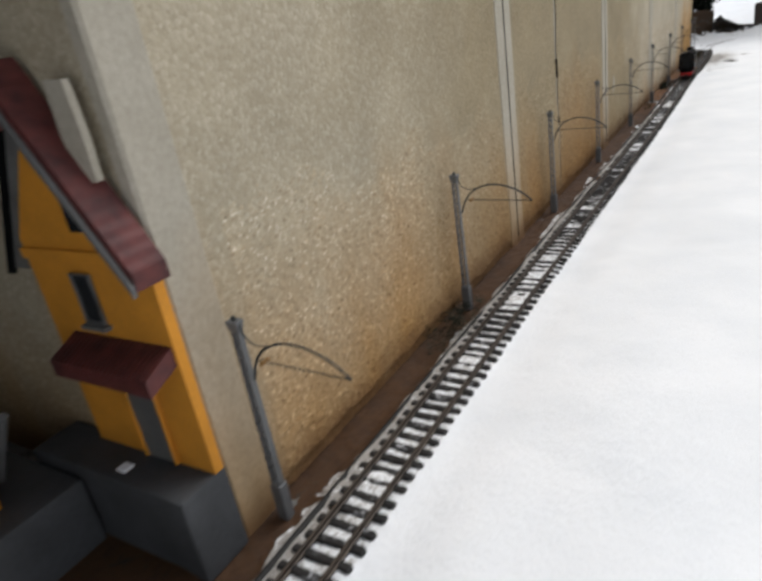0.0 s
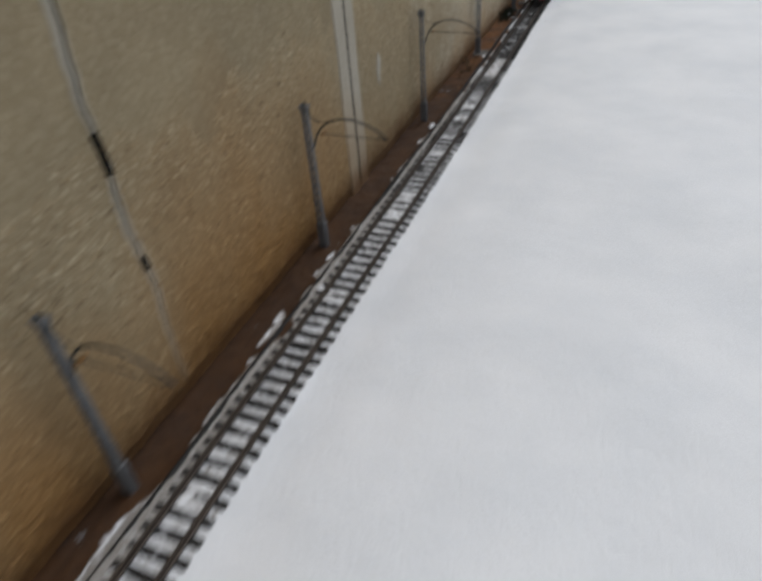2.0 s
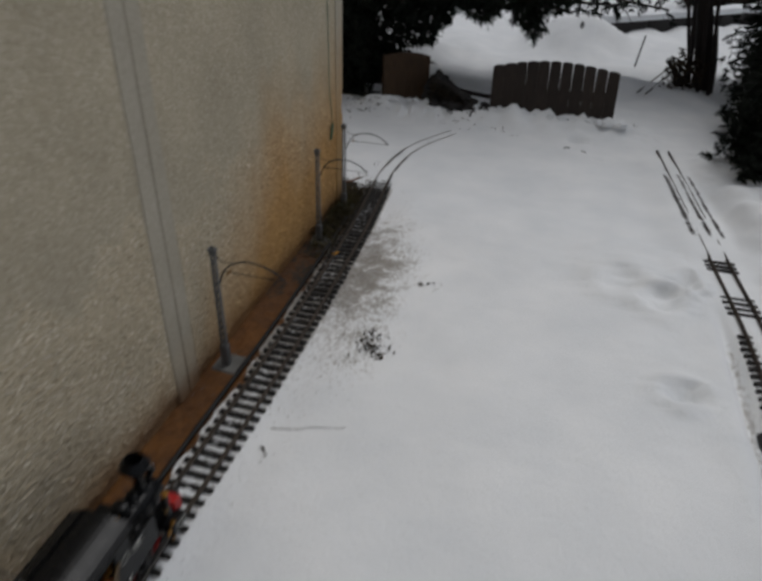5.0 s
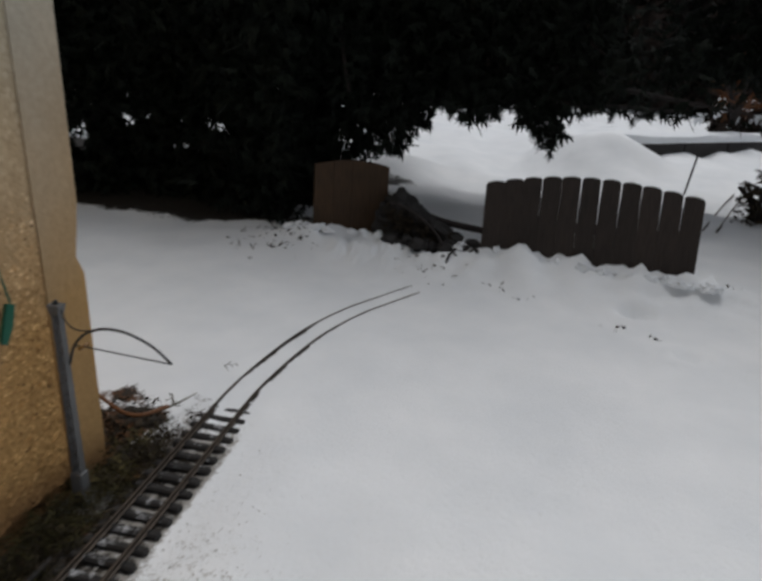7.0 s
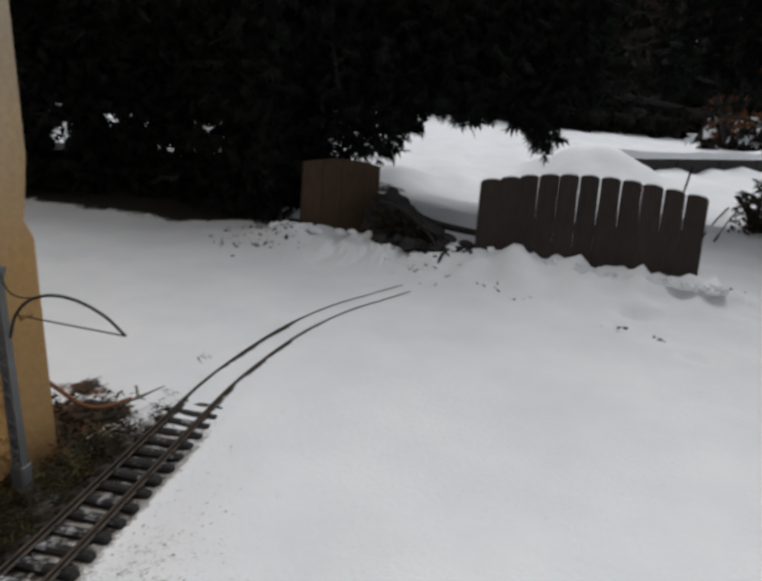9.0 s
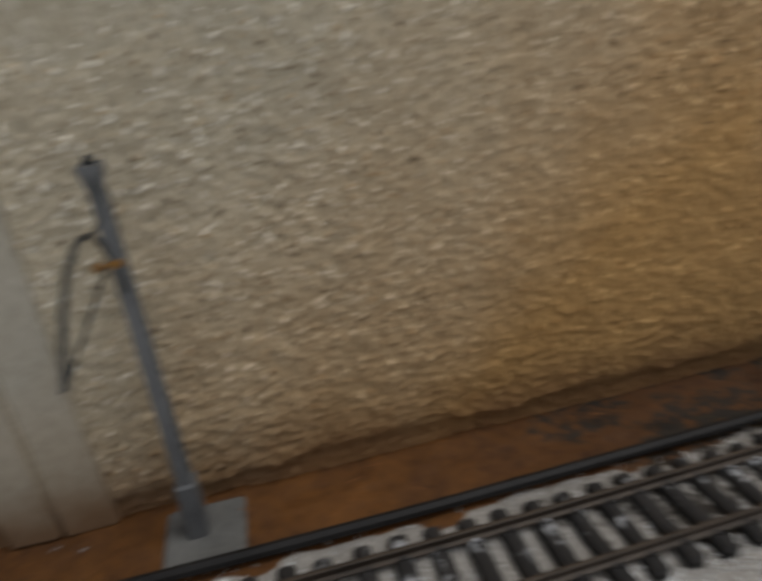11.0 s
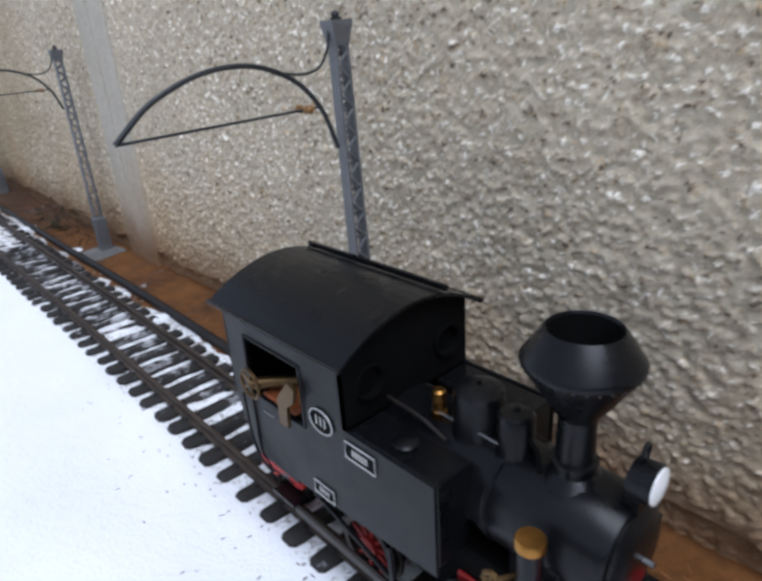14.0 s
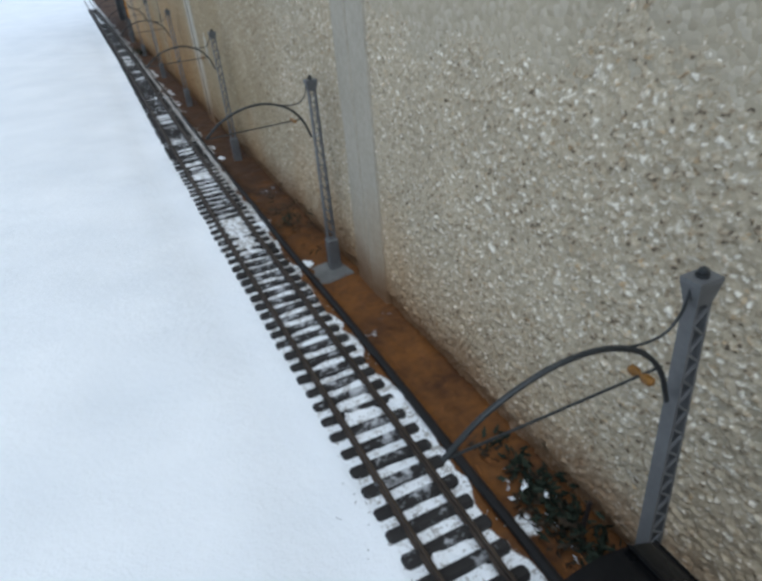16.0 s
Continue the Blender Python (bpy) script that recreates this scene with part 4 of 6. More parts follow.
    lower.faces.new((vs[0][0], vs[0][1], vs[1][1], vs[1][0]))
    bmesh.ops.solidify(lower, geom=lower.faces[:], thickness=0.0015)
    part("bunker_back", lower, BLACK, t)
    fr = bmesh.new()
    arch = [(H * math.cos(a), 0.132 + 0.0125 * math.sin(a)) for a in np.linspace(0, math.pi, 13)]
    # front sheet with two round lookouts
    eyes = []
    for cx in (-0.025, 0.025):
        eyes += [(cx, 0.099)] + [(cx - 0.0075 * math.sin(a), 0.117 - 0.0075 * math.cos(a)) for a in np.linspace(0, 2 * math.pi, 21)] + [(cx, 0.099)]
    prism([(-H, 0.099)] + eyes + [(H, 0.099)] + arch, "y", -0.0175, -0.016, fr)
    front = part("cab_front", fr, SOOT, t)
    for s in (-1, 1):
        part("lookout", lathe(((0.0085, 0), (0.0085, 0.0022), (0.0072, 0.0024), (0.0072, -0.001)), 20, pose(s * 0.025, -0.0165, 0.117, -90, 0, 0), None, False), SOOT, front, "round cab window")
        part("lookout_rim", tube([(s * 0.025 + 0.008 * math.cos(a), -0.0138, 0.117 + 0.008 * math.sin(a)) for a in np.linspace(0, 2 * math.pi, 21)], 0.0004, 5), SOOT, front)
    rf = bmesh.new()
    n = 14
    up = [(-0.0445 + 0.089 * i / n, 0.1325 + 0.0155 * math.sin(math.pi * i / n) ** 0.85) for i in range(n + 1)]
    prism(up + [(x, z - 0.0018) for x, z in up[::-1]], "y", -0.117, -0.010, rf)
    roof = part("cab_roof", rf, BLACK, t, "curved satin black cab roof")
    for s in (-1, 1):
        part("gutter", tube([(s * 0.0447, -0.118, 0.1325), (s * 0.0447, -0.009, 0.1325)], 0.0012, 6), BLACK, roof)
    part("roof_rib", box(-0.0225, -0.0205, -0.116, -0.011, 0.1450, 0.1478), BLACK, roof)
    part("cab_floor", box(-0.036, 0.036, -0.108, -0.016, 0.044, 0.047), SOOT, t)
    part("firebox", box(-0.019, 0.019, -0.050, -0.017, 0.047, 0.098, 0.004), SOOT, t)
    # fittings in the cab
    wheel = tube([(0.0450, -0.086 + 0.0080 * math.cos(a), 0.0955 + 0.0080 * math.sin(a)) for a in np.linspace(0, 2 * math.pi, 17)], 0.0010, 6)
    for k in range(5):
        a = k * 2 * math.pi / 5
        tube([(0.0450, -0.086, 0.0955), (0.0450, -0.086 + 0.0080 * math.cos(a), 0.0955 + 0.0080 * math.sin(a))], 0.0008, 5, wheel)
    part("hand_wheel", wheel, OLDBRASS, t, "brass valve wheel in the cab window")
    part("valve", tube([(0.0450, -0.086, 0.0955), (0.036, -0.080, 0.0950), (0.024, -0.068, 0.0950)], 0.0030, 10), OLDBRASS, t, "", True)
    part("gauge", lathe(((0.0055, 0), (0.0062, 0.001), (0.0062, 0.003), (0.005, 0.0036)), 16, pose(0.030, -0.052, 0.099, 0, 60, 25)), BRASS, t, "", True)
    part("valve", tube([(0.030, -0.060, 0.098), (0.032, -0.060, 0.082)], 0.0030, 8), BRASS, t, "", True)
    part("seat", box(0.018, 0.0395, -0.086, -0.056, 0.086, 0.0885, 0.001), RUSTY, t, "rust-orange ledge in the cab window")
    # tanks and boiler
    for s in (-1, 1):
        part("side_tank", box(min(s * 0.0385, s * 0.018), max(s * 0.0385, s * 0.018), -0.016, 0.0355, 0.056, 0.0985, 0.001), BLACK, t)
    boiler = part("boiler", lathe(((0.0225, 0), (0.0225, 0.060), (0.0232, 0.0605), (0.0232, 0.0625), (0.0225, 0.063), (0.0228, 0.064), (0.0228, 0.109), (0.0218, 0.1105)), 36, pose(0, -0.017, 0.079, -90, 0, 0)), BLACK, t, "", True)
    part("saddle", box(-0.0165, 0.0165, 0.052, 0.093, 0.046, 0.066, 0.002), SOOT, t, "black saddle under the smokebox")
    part("boiler_band", tube([(0.0231 * math.cos(a), 0.044, 0.079 + 0.0231 * math.sin(a)) for a in np.linspace(0, 2 * math.pi, 33)], 0.0005, 5), BLACK, boiler)
    door = part("smokebox_door", lathe(((0.0195, 0), (0.0195, 0.001), (0.017, 0.0032), (0.010, 0.0045), (0.0, 0.005)), 32, pose(0, 0.0932, 0.079, -90, 0, 0)), BLACK, t, "", True)
    part("dart", tube([(0, 0.097, 0.079), (0, 0.102, 0.079)], 0.0012, 8), NICKEL, door)
    part("hinge", tube([(-0.017, 0.0955, 0.086), (0.010, 0.0965, 0.086)], 0.0009, 6), BLACK, door)
    part("chimney", lathe(((0.0125, 0.0985), (0.0105, 0.1005), (0.0080, 0.1030), (0.0080, 0.1060), (0.0088, 0.1065), (0.0088, 0.1080), (0.0072, 0.1085), (0.0070, 0.1265), (0.0076, 0.1272), (0.0205, 0.1475), (0.0211, 0.1490), (0.0211, 0.1498), (0.0204, 0.1508), (0.0136, 0.1608), (0.0130, 0.1613), (0.0124, 0.1605), (0.0112, 0.150), (0.0060, 0.125)), 40, pose(0, 0.069, 0.0)), BLACK, t, "black diamond-shaped smoke stack", True)
    part("liner", lathe(((0.0122, 0.1600), (0.0110, 0.150), (0.0058, 0.127)), 32, pose(0, 0.069, 0.0002), None, False), SOOT, t, "sooty inside of the stack", True)
    rivets = bmesh.new()
    for k in range(32):
        a = k * math.pi / 16
        bmesh.ops.create_icosphere(rivets, subdivisions=1, radius=0.00055, matrix=Matrix.Translation((0.0204 * math.cos(a), 0.069 + 0.0204 * math.sin(a), 0.1472)))
    part("rivet_row", rivets, BLACK, t, "row of small rivets round the stack", True)
    part("pipe", tube(spline([(0.014, -0.016, 0.1035), (0.0145, 0.004, 0.1025), (0.0155, 0.020, 0.0985)], 4), 0.0009, 6), OILY, t, "thin copper pipe along the boiler", True)
    part("tank_filler", lathe(((0.0058, 0.0985), (0.0058, 0.1005), (0.0045, 0.1015), (0.0, 0.1018)), 18, pose(0.029, 0.010, 0)), BLACK, t, "", True)
    part("lever_plate", prism([(-0.061, 0.084), (-0.054, 0.084), (-0.053, 0.096), (-0.047, 0.101), (-0.045, 0.109), (-0.050, 0.111), (-0.056, 0.104), (-0.061, 0.098)], "x", 0.0435, 0.0452), OLDBRASS, t, "brown brass lever plate in the cab window")
    for s in (-1, 1):
        part("handrail", tube(spline([(s * (H + 0.003), -0.098, 0.084), (s * (H + 0.003), -0.097, 0.060), (s * (H + 0.003), -0.091, 0.046), (s * (H + 0.003), -0.080, 0.042)], 5), 0.0009, 6), BLACK, t, "", True)
    part("steam_dome", lathe(((0.0125, 0.098), (0.0112, 0.1005), (0.0110, 0.1165), (0.0104, 0.1185), (0.0060, 0.1208), (0.0012, 0.1212), (0.0012, 0.1228)), 28, pose(0, 0.025, 0)), BLACK, t, "", True)
    part("sand_dome", lathe(((0.0085, 0.099), (0.0074, 0.1010), (0.0074, 0.1165), (0.0062, 0.1182), (0.0012, 0.1192), (0.0012, 0.1206)), 24, pose(0.003, 0.0455, 0)), BLACK, t, "", True)
    part("safety_valve", lathe(((0.0034, 0.100), (0.0034, 0.1035), (0.0028, 0.1040), (0.0031, 0.1080), (0.0031, 0.1130), (0.0022, 0.1140)), 16, pose(0.006, 0.008, 0)), BRASS, t, "polished brass safety valve", True)
    part("regulator_rod", tube([(0.008, 0.006, 0.104), (0.009, 0.048, 0.1045)], 0.0006, 6), NICKEL, t)
    part("sand_pipe", tube(spline([(0.004, 0.050, 0.112), (0.005, 0.054, 0.1095), (0.006, 0.058, 0.1055), (0.008, 0.060, 0.1000)], 5), 0.0009, 6), SOOT, t)
    # head lamp
    lamp = part("head_lamp", lathe(((0.0060, 0), (0.0076, 0.0006), (0.0076, 0.0085), (0.0072, 0.0090)), 24, pose(0.0, 0.0905, 0.1125, -90, 0, 0)), BLACK, t, "black head lamp", True)
    part("lamp_glass", lathe(((0.0069, 0), (0.0067, 0.0006), (0.004, 0.0014), (0.0, 0.0017)), 24, pose(0.0, 0.0994, 0.1125, -90, 0, 0)), LENS, lamp, "white lamp glass", True)
    part("lamp_ring", tube([(0.0022 * math.cos(a), 0.094, 0.1238 + 0.0030 * math.sin(a)) for a in np.linspace(0, 2 * math.pi, 13)], 0.0008, 6), BLACK, lamp)
    part("lamp_bracket", box(-0.003, 0.003, 0.0890, 0.095, 0.098, 0.1065), BLACK, lamp)
    # air pump with its brass lubricator
    for s in (1,):
        pump = part("pump", lathe(((0.0045, 0.046), (0.0045, 0.060), (0.0035, 0.0605), (0.0035, 0.0690), (0.0046, 0.0695), (0.0046, 0.0860), (0.0038, 0.0868)), 18, pose(0.0335, 0.0735, 0.006)), BLACK, t, "", True)
        part("pump_cap", lathe(((0.0042, 0.0866), (0.0056, 0.0870), (0.0056, 0.0900), (0.0050, 0.0908), (0.0, 0.0912)), 20, pose(0.0335, 0.0735, 0.006)), BRASS, pump, "round brass lubricator cap", True)
        tw = tube([(0.0405, 0.063 + 0.0036 * math.cos(a), 0.074 + 0.0036 * math.sin(a)) for a in np.linspace(0, 2 * math.pi, 13)], 0.0012, 6)
        tube([(0.0405, 0.059, 0.074), (0.0405, 0.067, 0.074)], 0.001, 5, tw)
        tube([(0.0405, 0.063, 0.070), (0.0405, 0.063, 0.078)], 0.001, 5, tw)
        part("hand_wheel", tw, OLDBRASS, pump, "small dull brass hand wheel")
        part("valve_stem", tube([(0.030, 0.068, 0.073), (0.041, 0.063, 0.074)], 0.0012, 6), OLDBRASS, pump)
    # frame, beams, couplings
    part("main_frame", box(-0.019, 0.019, -0.098, 0.100, 0.016, 0.050, 0.002), SOOT, t)
    for s in (-1, 1):
        part("frame_side", box(min(s * 0.0195, s * 0.0215), max(s * 0.0195, s * 0.0215), 0.030, 0.052, 0.024, 0.038, 0.0005), DARKRED, t, "dark red frame plate")
    fb = part("buffer_beam", box(-0.028, 0.028, 0.096, 0.115, 0.021, 0.044, 0.0022, seg=2), RED, t, "bright red front buffer beam")
    part("coupling", box(-0.010, 0.010, 0.1145, 0.137, 0.010, 0.028, 0.004, seg=2), PIPE, fb, "black coupling block")
    part("coupling_hook", tube(spline([(0, 0.134, 0.024), (0, 0.144, 0.028), (0, 0.146, 0.018)], 4), 0.0016, 6), NICKEL, fb)
    part("rear_frame", box(-0.033, 0.033, -0.097, -0.072, 0.025, 0.0395, 0.002), RED, t, "red frame end under the cab")
    rb = part("buffer_beam", box(-0.031, 0.031, -0.118, -0.100, 0.019, 0.034, 0.002, seg=2), RED, t, "bright red rear buffer beam")
    part("coupling", box(-0.009, 0.009, -0.132, -0.117, 0.010, 0.025, 0.003), PIPE, rb, "black coupling block")
    # wheels and rods
    for y, r in ((0.042, 0.0185), (-0.022, 0.0185)):
        for s in (-1, 1):
            wh = part("wheel", lathe(((0.0060, -0.0025), (0.0060, 0.0030), (0.0035, 0.0036)), 16, pose(s * 0.0265, y, r, 0, 90 * s, 0)), DARKRED, t, "dark red spoked wheel", True)
            part("tyre", lathe(((r - 0.0035, -0.003), (r + 0.0016, -0.003), (r + 0.0014, -0.0016), (r, -0.0012), (r, 0.003), (r - 0.0035, 0.003), (r - 0.0035, -0.003)), 36, pose(s * 0.0265, y, r, 0, 90 * s, 0)), NICKEL if y > 0 else OILY, wh, "grey steel tyre" if y > 0 else "darker rear tyre", True)
            sp = bmesh.new()
            for k in range(10):
                a = k * math.pi / 5 + 0.2
                tube([(s * 0.0265, y + 0.004 * math.cos(a), r + 0.004 * math.sin(a)), (s * 0.0265, y + (r - 0.003) * math.cos(a), r + (r - 0.003) * math.sin(a))], 0.0012, 5, sp)
            part("spokes", sp, DARKRED, wh)
    for s in (-1, 1):
        part("coupling_rod", box(min(s * 0.0312, s * 0.0330), max(s * 0.0312, s * 0.0330), -0.030, 0.048, 0.0085, 0.0125, 0.0006), OILY, t, "grey steel rod")
        part("connecting_rod", tube([(s * 0.0345, -0.022, 0.011), (s * 0.0345, 0.064, 0.023)], 0.0014, 8), OILY, t, "grey steel rod")
        part("side_rod", box(min(s * 0.0362, s * 0.0385), max(s * 0.0362, s * 0.0385), -0.072, 0.060, 0.0150, 0.0215, 0.0010), OILY, t, "dark oily outside rod")
        part("slide_bar", box(min(s * 0.034, s * 0.037), max(s * 0.034, s * 0.037), 0.040, 0.072, 0.0285, 0.0305), BLACK, t)
        part("crosshead", box(min(s * 0.033, s * 0.039), max(s * 0.033, s * 0.039), 0.058, 0.066, 0.020, 0.030, 0.001), BRASS, t, "brass crosshead")
        part("link", tube([(s * 0.036, -0.052, 0.040), (s * 0.0365, 0.004, 0.024), (s * 0.036, 0.060, 0.030)], 0.0013, 6), BLACK, t)
        part("lever", tube([(s * 0.037, 0.004, 0.045), (s * 0.037, 0.006, 0.012)], 0.0016, 6), BLACK, t)
        part("oil_cup", lathe(((0.0030, 0), (0.0036, 0.001), (0.0036, 0.005), (0.0026, 0.006)), 14, pose(s * 0.038, 0.071, 0.033)), BRASS, t, "small brass oil cup", True)
        cyl = part("cylinder", box(min(s * 0.021, s * 0.0410), max(s * 0.021, s * 0.0410), 0.068, 0.102, 0.0095, 0.0300, 0.0020, seg=2), BLACK, t)
        lo, hi = sorted((s * 0.0407, s * 0.0416))
        pl = part("maker_plate", box(lo, hi, 0.075, 0.095, 0.0155, 0.0245), SOOT, cyl, "small plate with a brass rim")
        part("rim", tube([(s * 0.0417, 0.085 + a * 0.010, 0.020 + b * 0.0045) for a, b in ((-1, -1), (1, -1), (1, 1), (-1, 1), (-1, -1))], 0.0004, 5), PLATE, pl)
        part("drain_cock", tube([(s * 0.034, 0.101, 0.011), (s * 0.036, 0.1045, 0.004)], 0.0014, 6), BRASS, cyl)
        part("drain_cock", tube([(s * 0.036, 0.070, 0.010), (s * 0.038, 0.068, 0.003)], 0.0012, 6), BRASS, cyl)
        part("foot_step", box(min(s * 0.030, s * 0.040), max(s * 0.030, s * 0.040), -0.090, -0.070, 0.020, 0.022), BLACK, t)
    return t


loco = locomotive()
loco.matrix_basis = pose(0, -1.082, 0.0)

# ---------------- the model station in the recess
plinth = tagged(link("concrete_block", box(-0.40, -0.112, -5.052, -4.984, -0.02, 0.098, 0.006, seg=2), SHADED), "grey concrete block under the model house", "concrete block", "blocks in the recess")
tagged(link("concrete_block", box(-0.75, -0.29, -5.20, -5.056, -0.02, 0.085, 0.006, seg=2), SHADED), "grey concrete block in the dark recess", "concrete block", "blocks in the recess")
house = empty("model_house", "ochre yellow model station with a dark red roof", "model building", pose(0, 0, 0))
Y0, Y1 = -5.000, -4.987
part("wall", prism([(-0.322, 0.098), (-0.112, 0.098), (-0.112, 0.350), (-0.225, 0.515), (-0.322, 0.374)], "y", Y0, Y1), YELLOW, house)
for s in (-1, 1):
    c, e = (-0.225, 0.533), (-0.097, 0.338) if s > 0 else (-0.252, 0.492)
    rp = part("roof", prism([c, e, (e[0], e[1] + 0.018), (c[0], c[1] + 0.022)], "y", Y0 - 0.028, Y1 - 0.001), ROOF, house, "brown-red roof slope")
    part("barge_board", prism([(c[0], c[1] - 0.004), (e[0], e[1] - 0.004), (e[0], e[1] + 0.006), (c[0], c[1] + 0.006)], "y", Y0 - 0.034, Y0 - 0.029), GREYDOOR, rp)
part("string_course", box(-0.323, -0.111, Y0 - 0.004, Y0, 0.352, 0.364), YELLOW, house)
win = part("window", box(-0.242, -0.212, Y0 - 0.002, Y0 + 0.004, 0.280, 0.336), DARKGLASS, house)
part("window_frame", tube([(x, Y0 - 0.003, z) for x, z in ((-0.243, 0.279), (-0.211, 0.279), (-0.211, 0.337), (-0.243, 0.337), (-0.243, 0.279))], 0.0025, 4), GREYDOOR, win)
part("window_sill", box(-0.248, -0.206, Y0 - 0.010, Y0, 0.272, 0.277), CONCRETE, win)
part("window", box(-0.215, -0.190, Y0 - 0.002, Y0 + 0.004, 0.385, 0.425), DARKGLASS, house)
part("awning", prism([(Y0, 0.262), (Y0 - 0.040, 0.244), (Y0 - 0.040, 0.224), (Y0, 0.240)], "x", -0.282, -0.116), ROOF, house, "dark red awning over the door")
dr = part("door", box(-0.222, -0.172, Y0 - 0.003, Y0 + 0.004, 0.099, 0.208), GREYDOOR, house)
part("door_frame", tube([(-0.223, Y0 - 0.003, 0.099), (-0.223, Y0 - 0.003, 0.209), (-0.171, Y0 - 0.003, 0.209), (-0.171, Y0 - 0.003, 0.099)], 0.003, 4), YELLOW, dr)
tagged(link("paper_scrap", box(-0.238, -0.221, -5.040, -5.025, 0.0985, 0.1025, 0.0015), SNOW), "small white lump on the concrete block", "lump")
tagged(link("white_board", prism([(-0.164, 0.434), (-0.141, 0.436), (-0.139, 0.480), (-0.143, 0.528), (-0.171, 0.530), (-0.172, 0.480)], "y", -5.002, -4.994), PLASTER), "white board leaning on the model roof", "board")
tagged(link("pale_panel", prism([(-0.236, 0.507), (-0.327, 0.374), (-0.327, 0.335), (-0.366, 0.335), (-0.268, 0.503)], "y", -4.997, -4.990), CONCRETE), "pale grey panel standing beside the model house", "panel")
tagged(link("black_post", tube([(-0.268, -4.998, 0.509), (-0.372, -4.998, 0.330)], 0.0055, 8), SOOT), "black post leaning against the pale panel", "post")
low = empty("model_house", "small orange model building at the recess's edge", "model building")
part("wall", box(-0.46, -0.338, -5.199, -5.128, 0.085, 0.140, 0.002), YELLOW, low)
part("roof", box(-0.465, -0.334, -5.204, -5.124, 0.140, 0.150, 0.002), ROOF, low)
part("window", box(-0.339, -0.3365, -5.175, -5.155, 0.098, 0.122), DARKGLASS, low)

# ---------------- palings and boards at the back of the snow
def sprays(name, centres, length, blades, mat, parent, seed, droop=0.4, width=0.16):
    """Many small fans of narrow leaves."""
    r = np.random.default_rng(seed)
    n = len(centres)
    az = r.uniform(0, 2 * math.pi, n)
    dirs = np.stack([np.cos(az), np.sin(az), r.normal(-droop, 0.45, n)], -1)
    dirs /= np.linalg.norm(dirs, axis=1, keepdims=True)
    side = np.cross(dirs, r.normal(0, 1, (n, 3)))
    side /= np.linalg.norm(side, axis=1, keepdims=True)
    ln = length * r.uniform(0.6, 1.4, n)
    verts = []
    for k in range(blades):
        u = (k + 0.3) / blades
        sgn = 1 if k % 2 else -1
        base = centres + dirs * (ln * u * 0.8)[:, None]
        tip = base + dirs * (ln * 0.30)[:, None] + side * (sgn * ln * (0.42 - 0.28 * u) * r.uniform(0.7, 1.3, n))[:, None]
        tip[:, 2] -= 0.10 * ln
        wid = dirs * (ln * width * 0.5)[:, None]
        verts += [base - wid, base + wid, tip]
    verts = np.stack(verts, 1)
    faces = np.arange(n * blades * 3).reshape(-1, 3)
    return raw_mesh(name, verts.reshape(-1, 3), faces, mat, parent)


def paling_fence():
    f = empty("paling_fence", "leaning weathered grey garden fence panel with an arched top", "garden fence")
    n, w = 11, 0.572
    slit = (0.0, 0.0003, 0.0004, 0.0022, 0.0006, 0.0030, 0.0042, 0.0036, 0.0018, 0.0044, 0.0050, 0.0)
    top = lambda u: 0.205 + 0.045 * math.sin(math.pi * (0.10 + 0.86 * u))
    for i in range(n):
        u0, u1 = i / n, (i + 1) / n
        x0, x1 = u0 * w, u1 * w
        a, b = slit[i] / 2, slit[i + 1] / 2
        mid, t0, t1 = (x0 + x1) / 2, top(u0) - 0.004, top(u1) - 0.004
        tm = top((u0 + u1) / 2) + 0.003
        crown = [(x1 - b, t1), (x1 - b - 0.006, (t1 + tm) / 2 + 0.001), (mid, tm), (x0 + a + 0.006, (t0 + tm) / 2 + 0.001), (x0 + a, t0)]
        y = 0.003 * noise.noise((i * 9.1, 2, 0))
        part("paling", prism([(x0 + 0.0002, -0.03), (x1 - 0.0002, -0.03), (x1 - 0.0002, 0.095)] + crown + [(x0 + 0.0002, 0.095)], "y", y, y + 0.009), PALING, f)
        part("snow_cap", prism([(x, z - 0.001) for x, z in crown] + [(x, z + 0.0030 if 0 < q < 4 else z) for q, (x, z) in enumerate(crown)][::-1], "y", y + 0.001, y + 0.008), SNOW, f)
    for z in (0.03, 0.098):
        part("rail", box(0.0, w, 0.0105, 0.026, z, z + 0.028, 0.002), PALING, f)
    return f


fence = paling_fence()
fence.matrix_basis = pose(0.292, 1.490, 0.030, -10, -2.5, -4.5)


def board_panel():
    p = empty("board_panel", "upright brown oak board panel standing in the snow", "wooden panel")
    n, w = 4, 0.245
    for i in range(n):
        a, b = i / n * w, (i + 1) / n * w - 0.001
        top = lambda x: 0.232 + 0.016 * math.sin(math.pi * x / w)
        o = [(a, -0.03), (b, -0.03), (b, top(b)), ((a + b) / 2, top((a + b) / 2) + 0.001), (a, top(a))]
        part("board", prism(o, "y", 0.0, 0.05 if i == n - 1 else 0.035), OAK, p)
    return p


